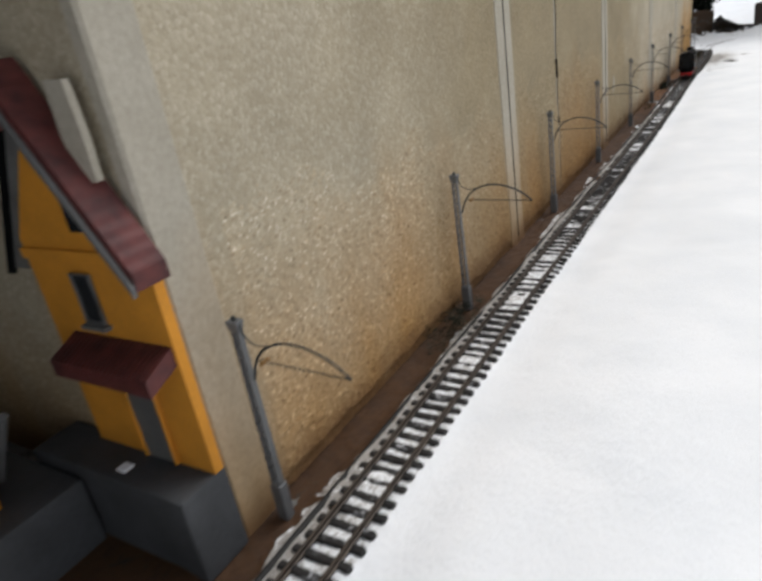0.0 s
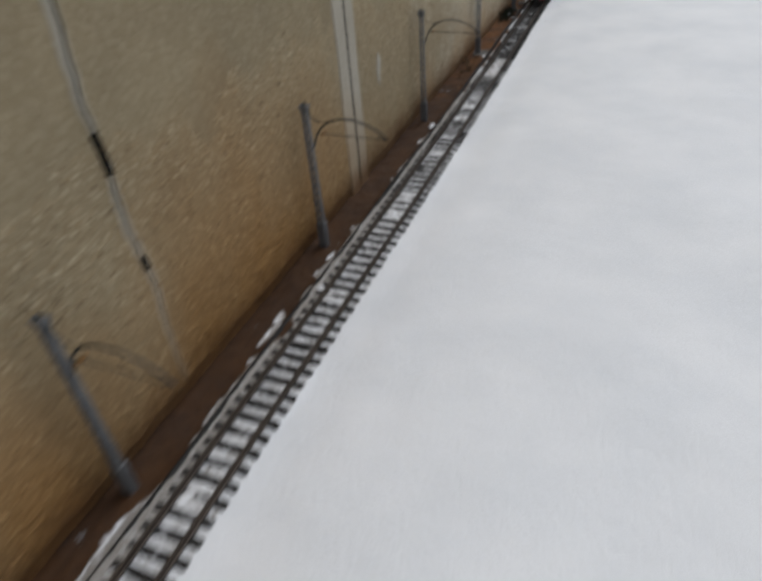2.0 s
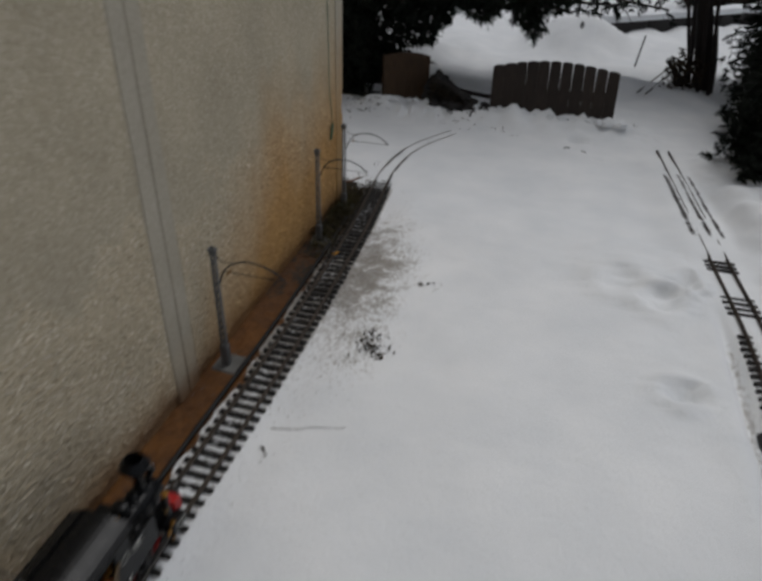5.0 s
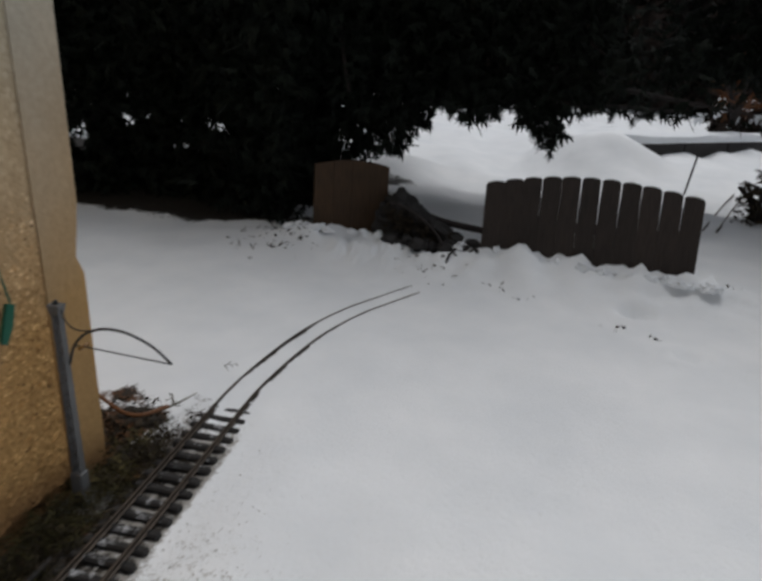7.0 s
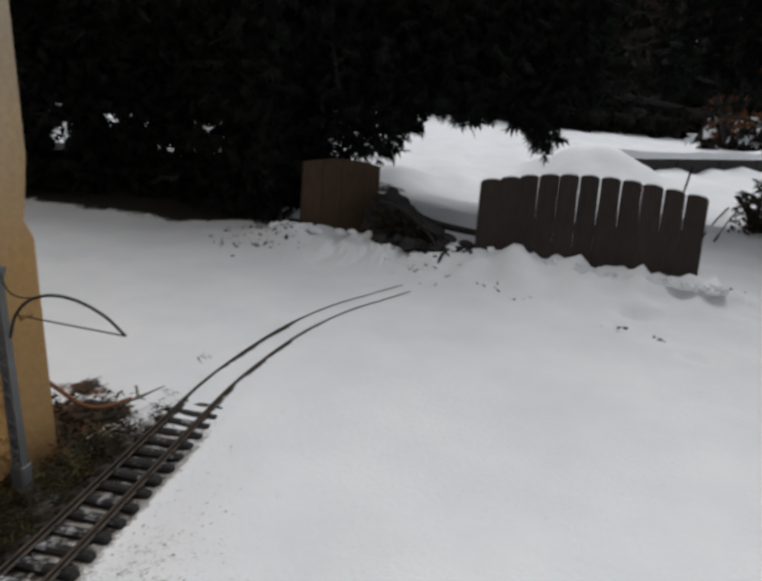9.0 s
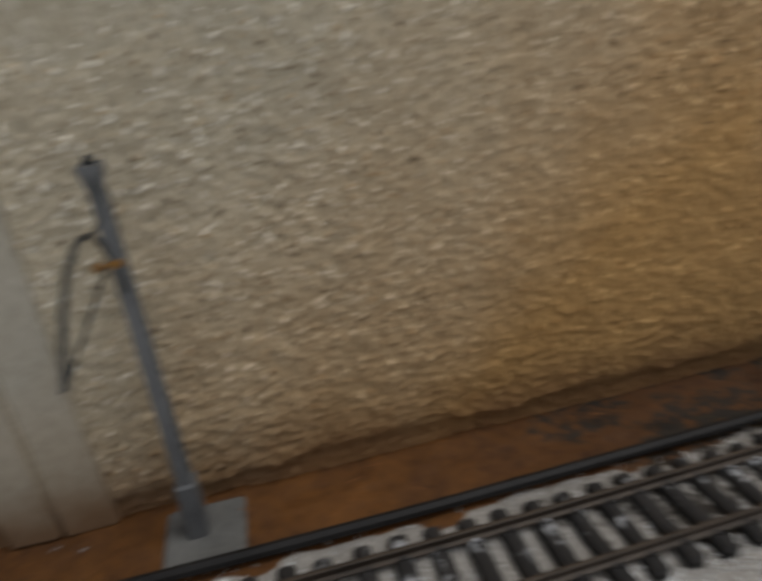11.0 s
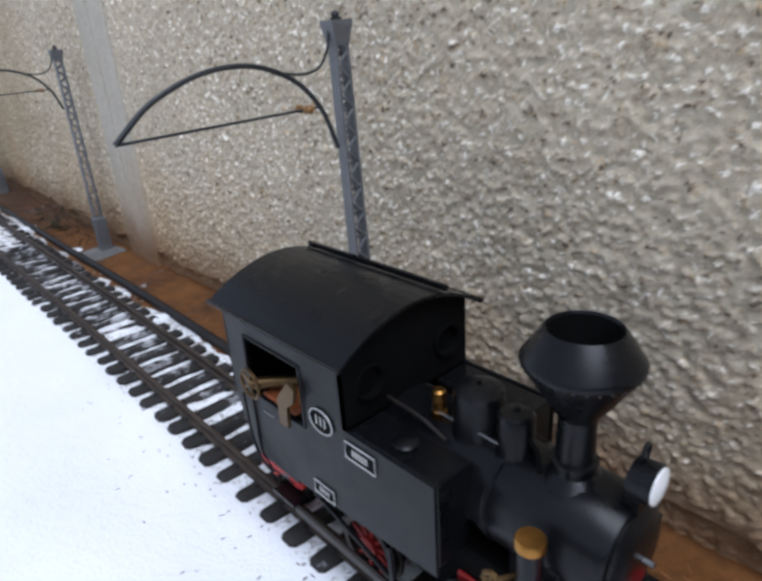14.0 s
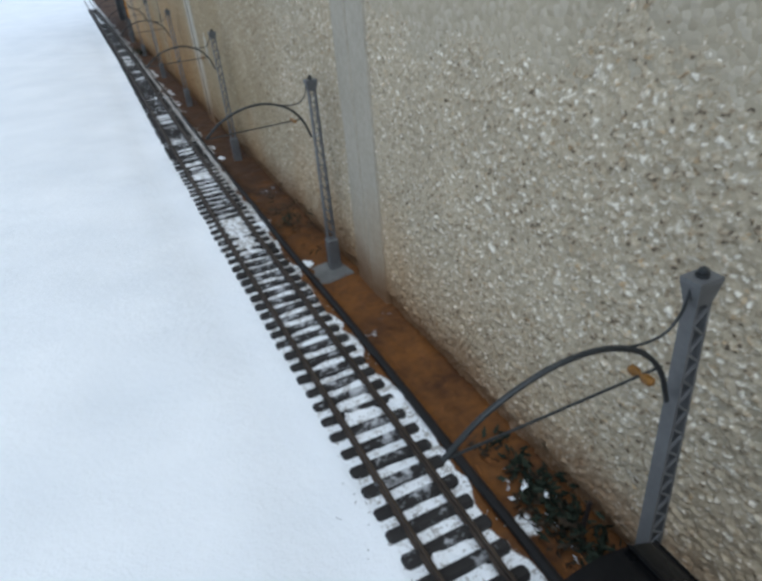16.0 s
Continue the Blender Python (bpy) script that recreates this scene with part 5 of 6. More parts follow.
board_panel().matrix_basis = pose(-0.258, 1.572, 0.01, -3, 1, 29)
slab = bmesh.new()
bmesh.ops.create_cube(slab, size=1)
bmesh.ops.subdivide_edges(slab, edges=slab.edges, cuts=18, use_grid_fill=True)
for v in slab.verts:
    u = v.co.x + 0.5
    lump = 1 + 0.55 * noise.noise(v.co * 5 + Vector((4, 0, 0))) + 0.30 * noise.noise(v.co * 13) + 0.12 * noise.noise(v.co * 31)
    v.co = Vector((v.co.x * 0.25, v.co.y * 0.13 * lump, v.co.z * (0.15 - 0.10 * u) * lump))
o = tagged(link("earth_mound", slab, SLATE, None, "", True), "dark heap of earth and leaves sloping from the board panel", "earth mound")
o.matrix_basis = pose(0.085, 1.60, 0.060, -12, 14, -14)
rh = np.random.default_rng(121)
u = rh.uniform(0, 1, 900)
hc = np.stack([-0.02 + 0.23 * u, 1.555 + rh.normal(0, 0.025, 900), 0.035 + (0.115 - 0.085 * u) * rh.uniform(0, 1, 900) ** 0.6], -1)
tagged(sprays("leaf_cover", hc, 0.016, 4, CRUMB, o, 122, 0.1, 0.4), kind="stuff")
bpy.data.objects["leaf_cover"].matrix_parent_inverse = o.matrix_basis.inverted()
tagged(link("branch", tube(spline([(0.0, 1.53, 0.160), (0.06, 1.515, 0.150), (0.12, 1.50, 0.120), (0.165, 1.48, 0.085), (0.19, 1.46, 0.050), (0.185, 1.43, 0.035)], 5), 0.0055, 6, None, 0.6), BARK, None, "", True), "dark bent branch lying on the earth heap", "branch")
tagged(link("log", tube(spline([(0.00, 1.66, 0.110), (0.08, 1.68, 0.100), (0.15, 1.70, 0.078), (0.25, 1.71, 0.064), (0.36, 1.72, 0.055)], 4), 0.011, 8), BARK, None, "", True), "dark log edging lying in the snow behind the fence", "log")
for i in range(26):
    bm = bmesh.new()
    bmesh.ops.create_icosphere(bm, subdivisions=2, radius=1)
    sz = random.uniform(0.012, 0.028)
    for v in bm.verts:
        v.co = v.co * sz * (1 + 0.35 * noise.noise(v.co * 1.7 + Vector((i * 5, 0, 0))))
        v.co.z *= 0.7
    o = tagged(link("stone", bm, SLATE, None, "", True), "dark stone poking out of the snow", "stone", "stones by the fence")
    o.location = (0.0 + 0.0115 * i + random.uniform(-0.02, 0.02), 1.52 + random.uniform(-0.06, 0.07), 0.040 + random.uniform(0, 0.025))
for i in range(90):
    x = random.uniform(0.22, 0.92) if i < 66 else random.uniform(-0.38, 0.02)
    s = random.uniform(0.005, 0.015)
    yb = 1.535 - 0.15 * (x - 0.285) if x > 0.1 else 1.56
    c = snow_clump(x, yb - 0.025 + random.uniform(-0.035, 0.012), 0.052, s * 1.3, s, s, 100 + i * 1.7)
tagged(link("twig", tube([(0.185, 1.36, 0.0), (0.205, 1.39, 0.022), (0.212, 1.42, 0.05), (0.225, 1.45, 0.062)], 0.0042, 6), BARK), "dark twig stuck in the snow", "twig")

# ---------------- trees and shrubs
def yew():
    t = empty("yew_tree", "dark dense conifer with drooping boughs over the snow", "tree")
    trunk = [(-0.75, 2.75, -0.05), (-0.73, 2.74, 0.5), (-0.70, 2.72, 1.2), (-0.66, 2.74, 2.2), (-0.65, 2.72, 3.4)]
    part("trunk", tube(spline(trunk, 5), 0.17, 12, None, 0.25), BARK, t, "", True)
    r = np.random.default_rng(31)
    pts = []
    for i in range(90):
        a = r.uniform(0, 2 * math.pi)
        z0 = r.uniform(0.35, 2.2)
        reach = r.uniform(0.8, 1.7) * (1.12 - 0.22 * z0)
        ex = -0.72 + reach * math.cos(a) * 1.15
        ey = 2.74 + reach * math.sin(a) * (0.9 if math.sin(a) < 0 else 0.45)
        ey = max(ey, 1.78 + 0.25 * abs(ex + 0.3) * 0.3)
        ez = max(0.42 + 0.05 * r.uniform(), z0 - 0.30 * reach)
        limb = spline([(-0.72, 2.74, z0), (-0.72 + (ex + 0.72) * 0.5, 2.74 + (ey - 2.74) * 0.5, z0 + 0.06), (ex, ey, ez)], 6)
        part("limb", tube(limb, 0.026, 6, None, 0.2), BARK, t, "", True)
        for p in limb[3:]:
            pts.append(p)
    pts = np.array([tuple(p) for p in pts])
    pick = pts[r.integers(0, len(pts), 36000)]
    c = pick + r.normal(0, 1, pick.shape) * np.array([0.20, 0.17, 0.15])
    # a close curtain of boughs on the side that faces the snow
    n = 52000
    x = r.uniform(-3.6, 0.62, n)
    y = r.uniform(1.85, 2.35, n) + 0.04 * (x + 1) ** 2
    floor_z = 0.04 + smooth(-0.42, -0.10, x) * (0.345 + 0.06 * np.sin(x * 9) + 0.06 * np.sin(x * 23 + 1) + 0.03 * np.sin(x * 51) + 0.10 * smooth(0.3, 0.62, x))
    z = floor_z + r.uniform(0, 1, n) ** 1.25 * 1.9
    c = np.concatenate([c[c[:, 2] > 0.07 + 0.35 * smooth(-0.42, -0.10, c[:, 0])], np.stack([x, y, z], -1)])
    m = 16000
    x = r.uniform(-3.4, -0.36, m)
    y = r.uniform(1.66, 2.0, m) + 0.10 * np.sin(x * 5) + 0.02 * (x + 1) ** 2
    c = np.concatenate([c, np.stack([x, y, 0.05 + r.uniform(0, 1, m) ** 1.2 * 0.8], -1)])
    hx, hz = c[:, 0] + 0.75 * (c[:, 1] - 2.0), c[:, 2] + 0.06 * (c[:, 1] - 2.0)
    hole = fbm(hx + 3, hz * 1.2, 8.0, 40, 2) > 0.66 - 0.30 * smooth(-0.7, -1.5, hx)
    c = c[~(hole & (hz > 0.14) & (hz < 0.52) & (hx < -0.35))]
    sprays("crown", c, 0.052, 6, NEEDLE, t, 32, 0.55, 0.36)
    return t


yew()


def shrub(name, label, at, size, count, mat, seed, length=0.09):
    t = empty(name, label, "shrub")
    r = np.random.default_rng(seed)
    for i in range(7):
        a = r.uniform(0, 2 * math.pi)
        part("stem", tube(spline([(at[0], at[1], at[2] - 0.05), (at[0] + 0.3 * size[0] * math.cos(a), at[1] + 0.3 * size[1] * math.sin(a), at[2] + 0.5 * size[2]), (at[0] + 0.7 * size[0] * math.cos(a), at[1] + 0.7 * size[1] * math.sin(a), at[2] + 0.9 * size[2])], 4), 0.012, 6, None, 0.3), BARK, t, "", True)
    v = r.normal(0, 1, (count, 3))
    v /= np.linalg.norm(v, axis=1, keepdims=True)
    v *= (r.uniform(0, 1, count) ** 0.4 * (0.8 + 0.25 * fbm(v[:, 0] * 2 + 5, v[:, 1] * 2 + v[:, 2], 1.5, seed)))[:, None]
    c = v * np.array(size) + np.array(at) + np.array([0, 0, size[2] * 0.55])
    c = c[c[:, 2] > at[2] + 0.01]
    sprays("crown", c, length, 7, mat, t, seed + 1, 0.2, 0.30)
    return t


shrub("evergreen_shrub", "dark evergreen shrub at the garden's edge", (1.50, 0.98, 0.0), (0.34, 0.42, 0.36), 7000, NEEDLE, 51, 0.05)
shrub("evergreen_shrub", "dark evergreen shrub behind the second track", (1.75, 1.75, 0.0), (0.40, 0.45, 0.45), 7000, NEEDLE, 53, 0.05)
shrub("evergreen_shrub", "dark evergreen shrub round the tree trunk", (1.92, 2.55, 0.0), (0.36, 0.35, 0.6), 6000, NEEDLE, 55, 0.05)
for i in range(7):
    snow_clump(1.36 + 0.05 * random.uniform(-1, 1) + 0.04 * i, 0.55 + 0.09 * i, 0.035, 0.07, 0.06, 0.05, 300 + i)

tree = empty("garden_tree", "dark rough tree trunk with bare low twigs", "tree")
part("trunk", tube(spline([(1.50, 2.66, -0.05), (1.475, 2.65, 0.1), (1.415, 2.64, 0.35), (1.355, 2.65, 0.6), (1.27, 2.64, 1.2), (1.16, 2.64, 2.4), (1.10, 2.64, 3.4)], 5), 0.055, 16, None, 0.5), BARK, tree, "", True)
for k in range(7):
    a = 0.9 * k
    foot = (1.475 + 0.075 * math.cos(a), 2.62 + 0.08 * math.sin(a))
    part("stem", tube(spline([(*foot, -0.05), (foot[0] - 0.025, foot[1], 0.16), (1.36 + 0.085 * math.cos(a + 0.4), 2.62 + 0.06 * math.sin(a + 0.4), 0.55), (1.27 + 0.13 * math.cos(a + 0.8), 2.62 + 0.1 * math.sin(a + 0.8), 1.3)], 5), 0.013, 8, None, 0.6), BARK, tree, "", True)
r = np.random.default_rng(61)
cc = np.stack([r.uniform(0.95, 3.0, 10000), r.uniform(2.78, 3.2, 10000), 0.60 + r.uniform(0, 1, 10000) ** 1.3 * 2.2], -1)
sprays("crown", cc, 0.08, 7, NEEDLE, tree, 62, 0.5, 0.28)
for i in range(16):
    a, z = r.uniform(0, 2 * math.pi), r.uniform(0.25, 1.6)
    z += 0.65
    part("limb", tube(spline([(1.33, 2.65, z), (1.33 + 0.3 * math.cos(a), 2.65 + 0.3 * math.sin(a), z + 0.1), (1.36 + 0.7 * math.cos(a), 2.65 + 0.7 * math.sin(a), z + 0.02)], 4), 0.006, 6, None, 0.25), BARK, tree, "", True)

shrub("bare_shrub", "low dark twiggy shrub at the tree's foot", (1.34, 2.55, 0.02), (0.15, 0.12, 0.16), 320, CRUMB, 57, 0.035)

# the thicket that closes the garden
wood = empty("thicket", "dark winter thicket closing the garden", "woodland")
tagged(wood, kind="stuff")
n = 24000
a = r.uniform(-1.9, 1.9, n)
rad = r.uniform(13.0, 17.0, n)
cc = np.stack([0.5 + rad * np.sin(a), -0.5 + rad * np.cos(a), 0.25 + r.uniform(0, 1, n) ** 1.4 * 3.6], -1)
sprays("foliage", cc, 0.70, 8, FARLEAF, wood, 71, 0.2, 0.26)
n = 420
cc = np.stack([r.normal(4.6, 0.5, n), r.normal(7.0, 0.25, n), 0.25 + r.uniform(0, 1, n) * 0.8], -1)
rus = empty("beech_hedge", "low hedge with russet dead leaves", "hedge")
sprays("foliage", cc, 0.16, 7, RUSSET, rus, 73, 0.1, 0.3)
part("stem", tube([(4.6, 7.0, 0), (4.55, 7.0, 0.5)], 0.03, 6), BARK, rus)
kerb = empty("garden_wall", "low dark stone garden wall capped with snow", "garden wall")
for i in range(9):
    x0 = 0.55 * i
    wb = box(x0 + 0.004, x0 + 0.546, -0.09, 0.09, -0.30, 0.0 + 0.012 * math.sin(i * 2.3), 0.02, seg=2)
    part("stone_block", wb, SLATE, kerb)
cap = box(-0.02, 4.95, -0.10, 0.11, 0.004, 0.034, 0.014, seg=2)
bmesh.ops.subdivide_edges(cap, edges=[e for e in cap.edges if abs(e.verts[0].co.x - e.verts[1].co.x) > 1], cuts=40)
for v in cap.verts:
    v.co.z += (0.012 + 0.016 * noise.noise((v.co.x * 4, v.co.y * 3, 2))) if v.co.z > 0.018 else -0.012
    v.co.y += 0.014 * noise.noise((v.co.x * 6, 1, v.co.z * 9))
part("snow_cap", cap, SNOW, kerb, "settled snow along the wall's top", True)
kerb.matrix_basis = pose(0.95, 4.10, 0.190, 0, 0, 47)
for i, (x, y, w, h) in enumerate(((3.3, 6.6, 0.55, 0.40), (4.4, 6.7, 0.65, 0.5), (5.6, 6.6, 0.6, 0.6), (2.4, 6.7, 0.45, 0.3))):
    bush = shrub("garden_bush", "dark bare bush before the low garden wall", (x, y, 0.12), (w, 0.35, h), 900, FARLEAF, 140 + 2 * i, 0.12)
    rb = np.random.default_rng(160 + i)
    cb = np.stack([rb.normal(x, w * 0.5, 60), rb.normal(y - 0.1, 0.15, 60), 0.22 + h * rb.uniform(0.1, 1.0, 60)], -1)
    tagged(sprays("snow_cover", cb, 0.13, 5, FROST, bush, 170 + i, 0.1, 0.5), kind="stuff")
shrub("russet_shrub", "small shrub with russet dead leaves", (1.85, 5.2, 0.36), (0.30, 0.25, 0.4), 60, RUSSET, 181, 0.10)
tagged(link("stake", tube([(1.140, 3.02, 0.04), (1.166, 3.04, 0.235)], 0.0050, 6), BARK), "thin dark stake in the snow", "stake")

# ---------------- small things at the wall's foot
ivy = empty("ivy_plant", "small green ivy plant at the wall's foot", "plant")
r = np.random.default_rng(81)
cc = np.stack([-0.098 + r.normal(0, 0.010, 330), np.clip(-1.318 + r.normal(0, 0.045, 330), -1.43, -1.25), -0.017 + np.abs(r.normal(0, 0.009, 330))], -1)
sprays("leaves", cc, 0.0085, 4, IVY, ivy, 82, 0.0, 0.85)
tagged(sprays("dead_leaves", cc[::2] + np.array([0.010, 0.004, -0.004]), 0.009, 4, CRUMB, ivy, 83, 0.1, 0.6), kind="stuff")
tagged(sprays("snow_flecks", cc[::14] + np.array([0.012, -0.01, -0.004]), 0.005, 3, FROST, ivy, 84, 0.1, 0.8), kind="stuff")
part("stem", tube([(-0.10, -1.30, -0.03), (-0.105, -1.30, 0.02)], 0.002, 5), BARK, ivy)
for k, (yc, m, nn) in enumerate(((0.34, DEADGRASS, 320), (0.22, MOSS, 220), (0.10, MOSS, 150), (-2.02, IVY, 60), (-4.42, IVY, 140), (0.25, MOSS, 220), (0.02, DEADGRASS, 150), (0.40, CRUMB, 240), (0.16, CRUMB, 240))):
    g = empty("dead_grass", "tuft of dead grass and moss at the wall's foot", "grass tuft")
    cc = np.stack([(-0.088 if k < 5 else -0.066) + r.normal(0, 0.018, nn), yc + r.normal(0, 0.06, nn), -0.015 + np.abs(r.normal(0, 0.010, nn))], -1)
    sprays("blades", cc, 0.024, 5, m, g, 90 + k, -0.2, 0.10)

nn = 270
yy = r.uniform(-2.4, 0.4, nn)
yy[:60] = r.uniform(-1.22, -0.92, 60)
yy[60:130] = r.normal(-1.262, 0.010, 70)
xx = np.clip(-0.088 + r.normal(0, 0.014, nn), -0.118, -0.06)
ang = r.uniform(0, math.pi, nn)
ll = r.uniform(0.004, 0.010, nn)
lie = -0.0150 + r.uniform(0, 0.003, nn)
slope = r.uniform(-0.0015, 0.0015, nn)
vv = []
for sgn, off in ((-1, -1), (-1, 1), (1, 1), (1, -1)):
    vv.append(np.stack([xx + sgn * ll * 0.4 * np.cos(ang) - off * 0.0004 * np.sin(ang), yy + sgn * ll * np.sin(ang) + off * 0.0004 * np.cos(ang), lie + sgn * slope], -1))
litter = raw_mesh("needle_litter", np.stack(vv, 1).reshape(-1, 3), np.arange(nn * 4).reshape(-1, 4), STRAW)
tagged(litter, "fallen dead pine needles on the soil strip", "needles", kind="stuff")

bm = bmesh.new()
bmesh.ops.create_icosphere(bm, subdivisions=2, radius=1)
for v in bm.verts:
    v.co *= 1 + 0.3 * noise.noise(v.co * 1.6)
    v.co = Vector((v.co.x * 0.0045, v.co.y * 0.0055, v.co.z * 0.0028))
o = tagged(link("white_pebble", bm, PLASTER, None, "", True), "small pale pebble on the rusty soil", "pebble")
o.location = (-0.108, -1.118, -0.0165)
o = tagged(link("grey_stone", box(-0.018, 0.018, -0.014, 0.014, -0.006, 0.006, 0.003, seg=2), CONCRETE), "flat grey stone beside the hose", "stone")
o.matrix_basis = pose(-0.073, -1.12, -0.014, 3, 0, 20)
o = tagged(link("yellow_leaf", prism([(-0.010, -0.002), (-0.004, -0.0045), (0.002, -0.003), (0.005, -0.004), (0.010, 0.000), (0.005, 0.002), (0.002, 0.0045), (-0.003, 0.003), (-0.007, 0.0035)], "z", 0, 0.001), LEAF), "yellow fallen leaf lying between the rails", "leaf")
o.matrix_basis = pose(-0.009, -0.054, -0.0050, 4, 6, 70) @ Matrix.Scale(1.45, 4)
cable = spline([(-0.300, 0.505, 0.040), (-0.245, 0.494, 0.022), (-0.198, 0.480, 0.014), (-0.150, 0.464, 0.009), (-0.120, 0.469, 0.008), (-0.095, 0.500, 0.011)], 6)
tagged(link("cable", tube(cable, 0.0033, 8), HOSE, None, "", True), "orange-brown cable coming round the wall's corner", "cable")
forked = empty("forked_twig", "pale forked twig lying at the cable's end", "twig")
part("stem", tube([(-0.100, 0.492, 0.008), (-0.084, 0.520, 0.011), (-0.078, 0.556, 0.008)], 0.0024, 6, None, 0.35), OLDTWIG, forked)
part("fork", tube([(-0.090, 0.508, 0.010), (-0.102, 0.522, 0.020)], 0.0022, 6, None, 0.6), OLDTWIG, forked)
rl = np.random.default_rng(131)
nl = 520
lx, ly = -0.150 + rl.normal(0, 0.045, nl), 0.455 + rl.normal(0, 0.045, nl)
keep = (lx < -0.055 - 0.5 * np.maximum(ly - 0.43, 0)) & (ly < 0.56) & ((lx > FACE + 0.004) | (ly > FAR + 0.012))
lx, ly = lx[keep], ly[keep]
litter_thing = empty("leaf_litter", "brown rotting leaf litter at the wall's corner", "leaf litter")
sprays("leaves", np.stack([lx, ly, terrain(lx, ly) + 0.001], -1), 0.011, 3, CRUMB, litter_thing, 132, 0.05, 0.8)
for i, (x, y, k) in enumerate(((-0.062, 0.360, 0.9), (-0.20, 0.50, 0.6), (-0.13, 0.47, 0.7), (-0.17, 0.44, 0.6))):
    o = tagged(link("fallen_leaf", prism([(-0.014 * k, -0.003), (-0.004, -0.008 * k), (0.006, -0.006 * k), (0.016 * k, 0.001), (0.005, 0.007 * k), (-0.006, 0.006 * k)], "z", 0, 0.0009), STRAW if i == 0 else CRUMB), "rust-brown fallen leaf at the wall's corner", "leaf", "leaves at the corner")
    o.matrix_basis = pose(x, y, float(terrain(np.array(x), np.array(y))) + 0.004, 9, -12, 50 * i)

string = empty("green_string", "green cord with a tag hanging on the wall", "cord")
sp = spline([(FACE + 0.006, 0.228, 0.62), (FACE + 0.007, 0.233, 0.50), (FACE + 0.006, 0.240, 0.38), (FACE + 0.008, 0.255, 0.305), (FACE + 0.008, 0.262, 0.270)], 6)
part("cord", tube(sp, 0.0011, 6), GREEN, string, "", True)
part("tag", prism([(0.256, 0.272), (0.266, 0.268), (0.259, 0.244), (0.248, 0.226), (0.242, 0.230), (0.249, 0.252)], "x", FACE + 0.006, FACE + 0.010), GREEN, string, "green plastic tag")

edge = prism([(-0.056, -0.030), (-0.042, -0.030), (-0.043, 0.003), (-0.052, -0.004)], "y", -2.2, -0.52)
bmesh.ops.subdivide_edges(edge, edges=[e for e in edge.edges if abs(e.verts[0].co.y - e.verts[1].co.y) > 1], cuts=60)
for v in edge.verts:
    v.co += Vector((float(second_mid(np.array(v.co.y))) + 0.003 * noise.noise((v.co.y * 14, v.co.z * 9, 1)), 0, 0.005 * noise.noise((v.co.y * 17, 3, v.co.x))))
tagged(link("edging", edge, SLATE), "dark stone edging under the second track", "edging")

# crumbs of leaves and bark on the snow
r = np.random.default_rng(201)
for k, (x, y, spread, nn) in enumerate(((0.205, -0.465, 0.018, 70), (0.19, -0.42, 0.012, 40), (0.262, -0.157, 0.012, 9), (0.30, -0.16, 0.012, 6), (0.09, -0.80, 0.005, 4), (0.65, 1.175, 0.012, 8), (0.98, 1.53, 0.015, 8), (0.34, 1.31, 0.02, 9), (0.43, 1.27, 0.015, 5), (-0.36, 1.50, 0.07, 90), (0.72, 1.15, 0.01, 5), (-0.30, 1.47, 0.03, 30), (0.15, 1.40, 0.05, 40))):
    g = empty("leaf_crumbs", "dark crumbs of dead leaves lying on the snow", "leaf litter", None, "crumbs on the snow")
    cx, cy = x + r.normal(0, spread, nn), y + r.normal(0, spread, nn)
    cc = np.stack([cx, cy, terrain(cx, cy) + 0.001], -1)
    sprays("crumbs", cc, 0.012, 3, CRUMB, g, 210 + k, 0.0, 0.7)

sx = np.linspace(0.078, 0.215, 16)
sy = -0.744 + 0.24 * (sx - 0.078) + 0.002 * np.sin(sx * 90)
stalk = tube([(x, y, z) for x, y, z in zip(sx, sy, terrain(sx, sy) + 0.0004)], 0.0011, 5, None, 0.4)
tagged(link("grass_stalk", stalk, CRUMB, None, "", True), "thin dark grass stalk pressed into the snow", "stalk")

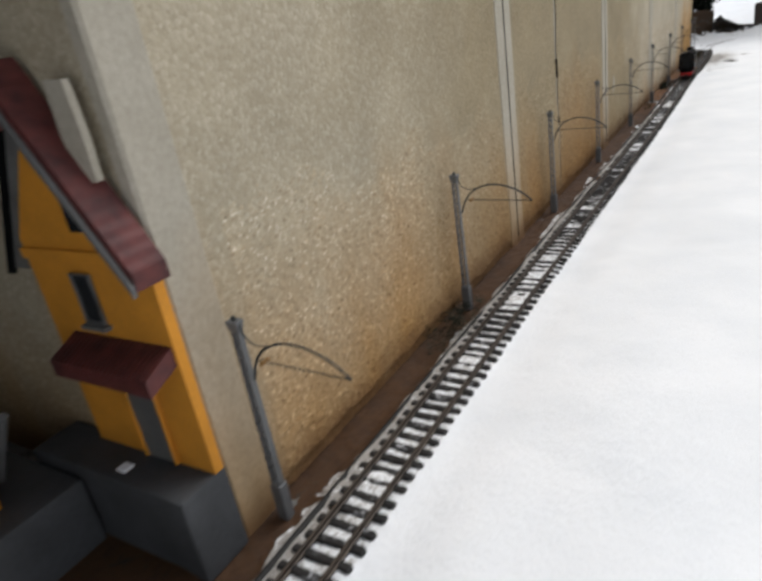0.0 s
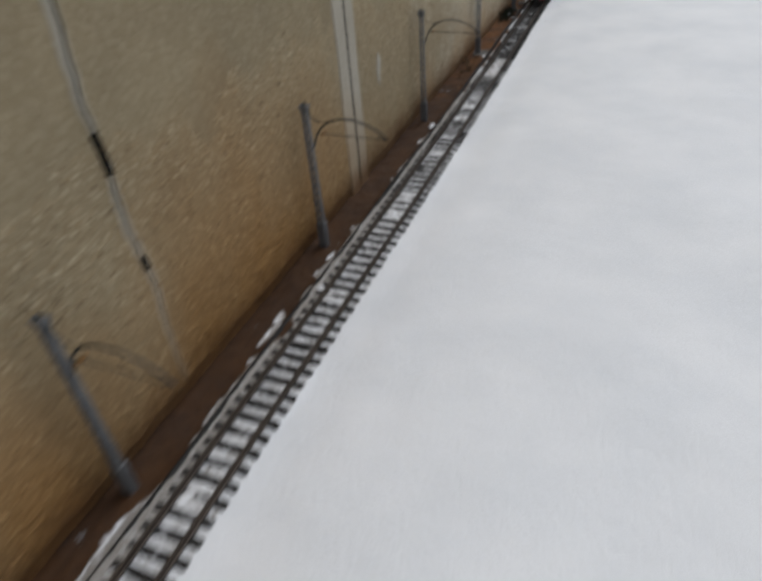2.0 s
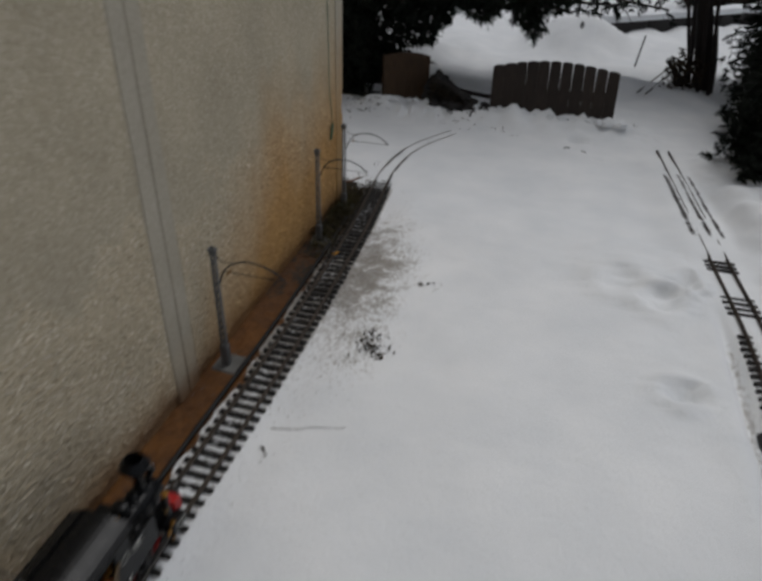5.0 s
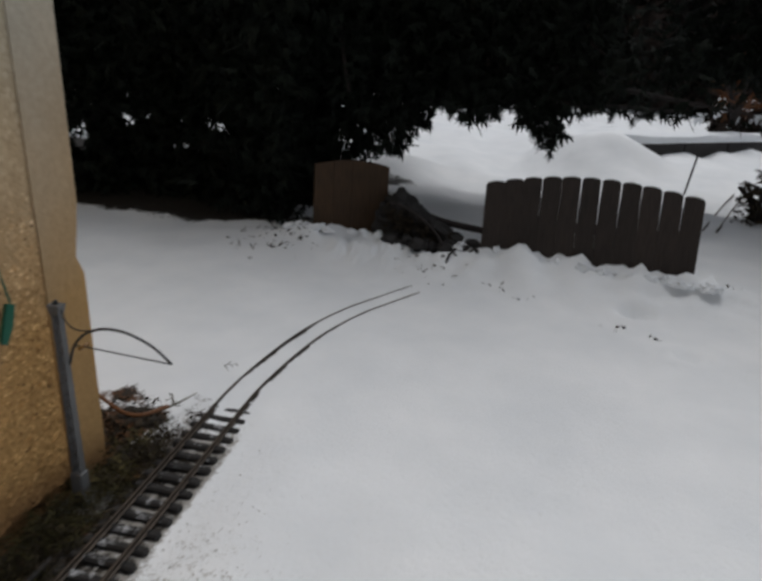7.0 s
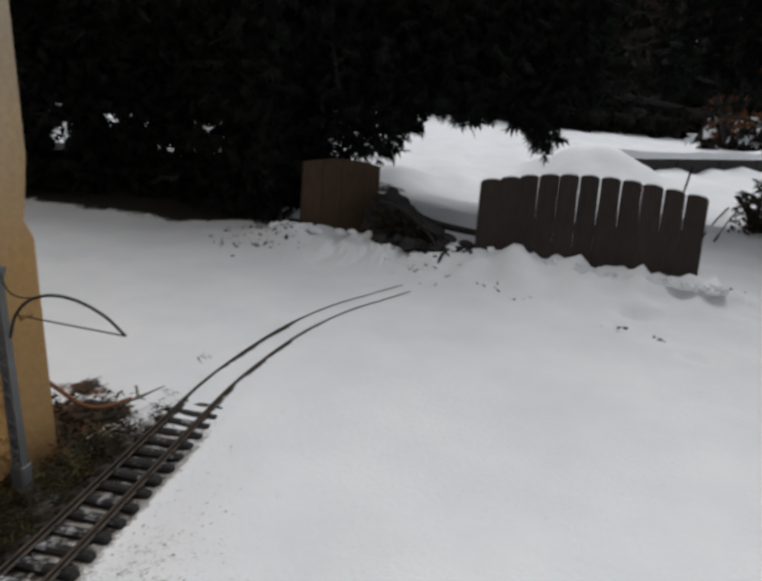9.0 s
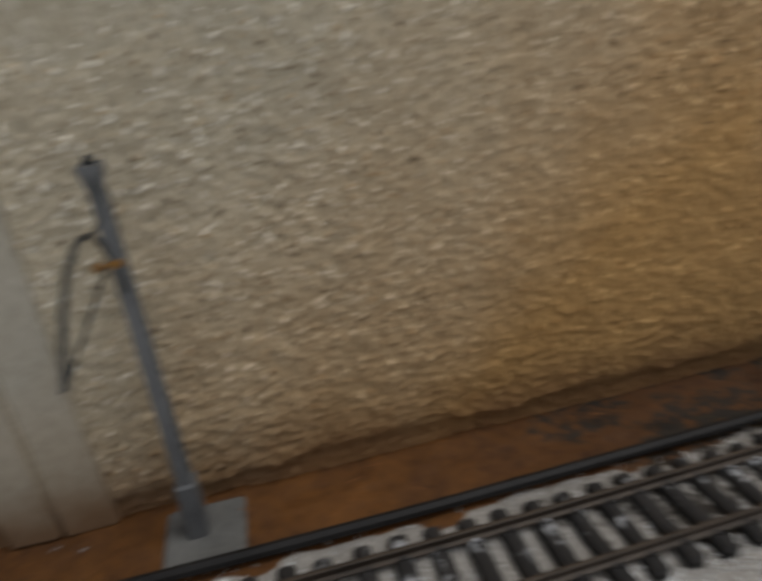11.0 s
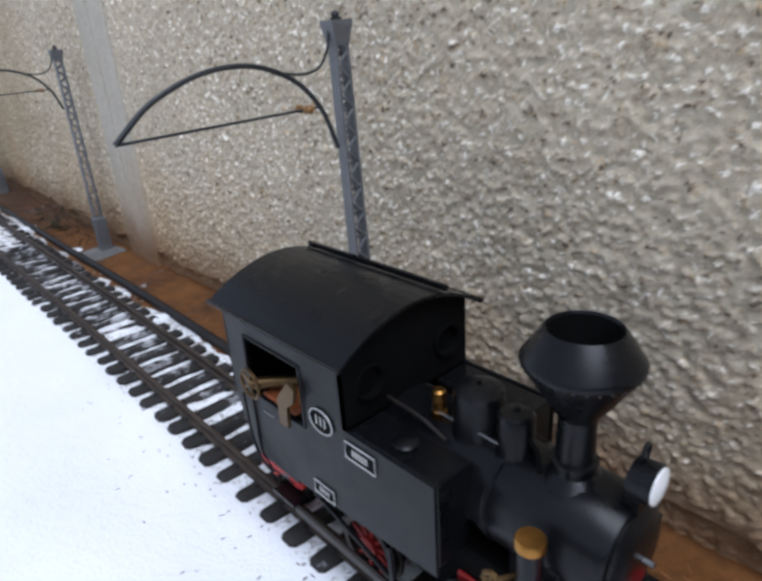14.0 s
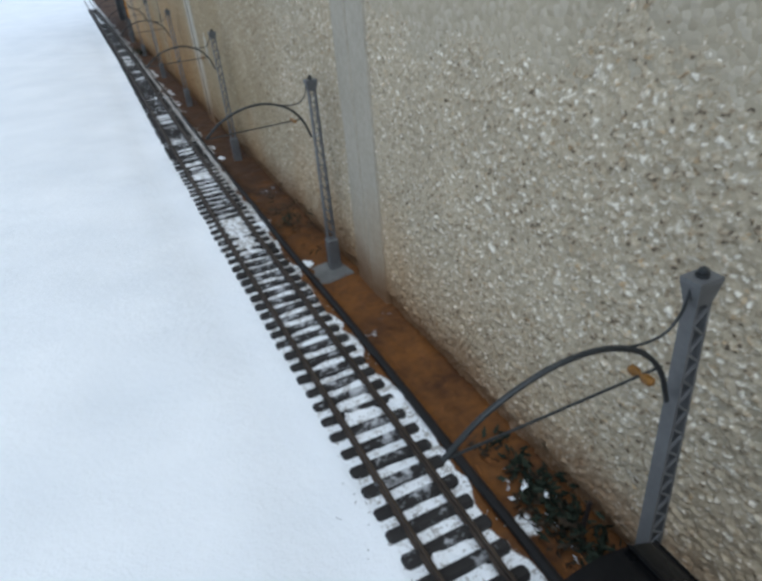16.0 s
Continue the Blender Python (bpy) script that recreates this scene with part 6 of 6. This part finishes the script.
# hair-fine needles scattered on the snow by the sleepers' ends
nn = 110
xx, yy = 0.044 + np.abs(r.normal(0, 0.022, nn)), r.uniform(-1.45, -0.75, nn)
ang, ll = r.uniform(0, math.pi, nn), r.uniform(0.0006, 0.0018, nn)
zz = terrain(xx, yy) + 0.0009
vv = [np.stack([xx + sgn * ll * np.cos(ang) - off * 0.0003 * np.sin(ang), yy + sgn * ll * np.sin(ang) + off * 0.0003 * np.cos(ang), zz], -1) for sgn, off in ((-1, -1), (-1, 1), (1, 1), (1, -1))]
tagged(raw_mesh("needle_litter", np.stack(vv, 1).reshape(-1, 3), np.arange(nn * 4).reshape(-1, 4), CRUMB), "fine dead needles scattered on the snow by the sleepers", "needles", kind="stuff")

# loose grit on the trodden snow beside the track
nn = 7000
xx = np.abs(r.normal(0, 0.06, nn)) + 0.042
yy = r.normal(-0.22, 0.22, nn)
inner = r.uniform(0, 1, nn) < 0.35
xx = np.where(inner, r.uniform(-0.05, 0.045, nn), xx)
yy = np.where(inner, r.uniform(-2.3, 0.42, nn), yy)
zz = terrain(xx, yy)
size = 0.0011 * r.lognormal(0, 0.4, nn).clip(0.5, 2.2)
octa = np.array([(1, 0, 0), (0, 1, 0), (-1, 0, 0), (0, -1, 0), (0, 0, 0.7), (0, 0, -0.7)], float)
vv = octa[None] * r.uniform(0.6, 1.3, (nn, 6, 1)) * size[:, None, None]
turn = r.uniform(0, 6.28, nn)
vx = vv[:, :, 0] * np.cos(turn)[:, None] - vv[:, :, 1] * np.sin(turn)[:, None] + xx[:, None]
vy = vv[:, :, 0] * np.sin(turn)[:, None] + vv[:, :, 1] * np.cos(turn)[:, None] + yy[:, None]
tri = np.array([(0, 1, 4), (1, 2, 4), (2, 3, 4), (3, 0, 4), (1, 0, 5), (2, 1, 5), (3, 2, 5), (0, 3, 5)])
grit = raw_mesh("loose_grit", np.stack([vx, vy, vv[:, :, 2] + zz[:, None]], -1).reshape(-1, 3), (tri[None] + 6 * np.arange(nn)[:, None, None]).reshape(-1, 3), GRAIN)
tagged(grit, "loose grey-brown grit on the trodden snow", "grit", kind="stuff")

# a third pair of rails in the garden behind the fence
lay_track("snowed-in model railway track behind the fence", spline([(1.10, 2.30, 0.0), (1.18, 2.52, 0.0), (1.30, 2.86, 0.002), (1.46, 3.28, 0.006)], 6), 0.0256, float(terrain(np.array(1.2), np.array(2.6))) + 0.0005, lambda y: False)

# a thin grey stick leaning in the recess
tagged(link("stick", tube([(-0.392, -5.10, 0.089), (-0.300, -5.10, 0.205)], 0.005, 6), STEEL), "thin grey stick leaning over the concrete block", "stick")
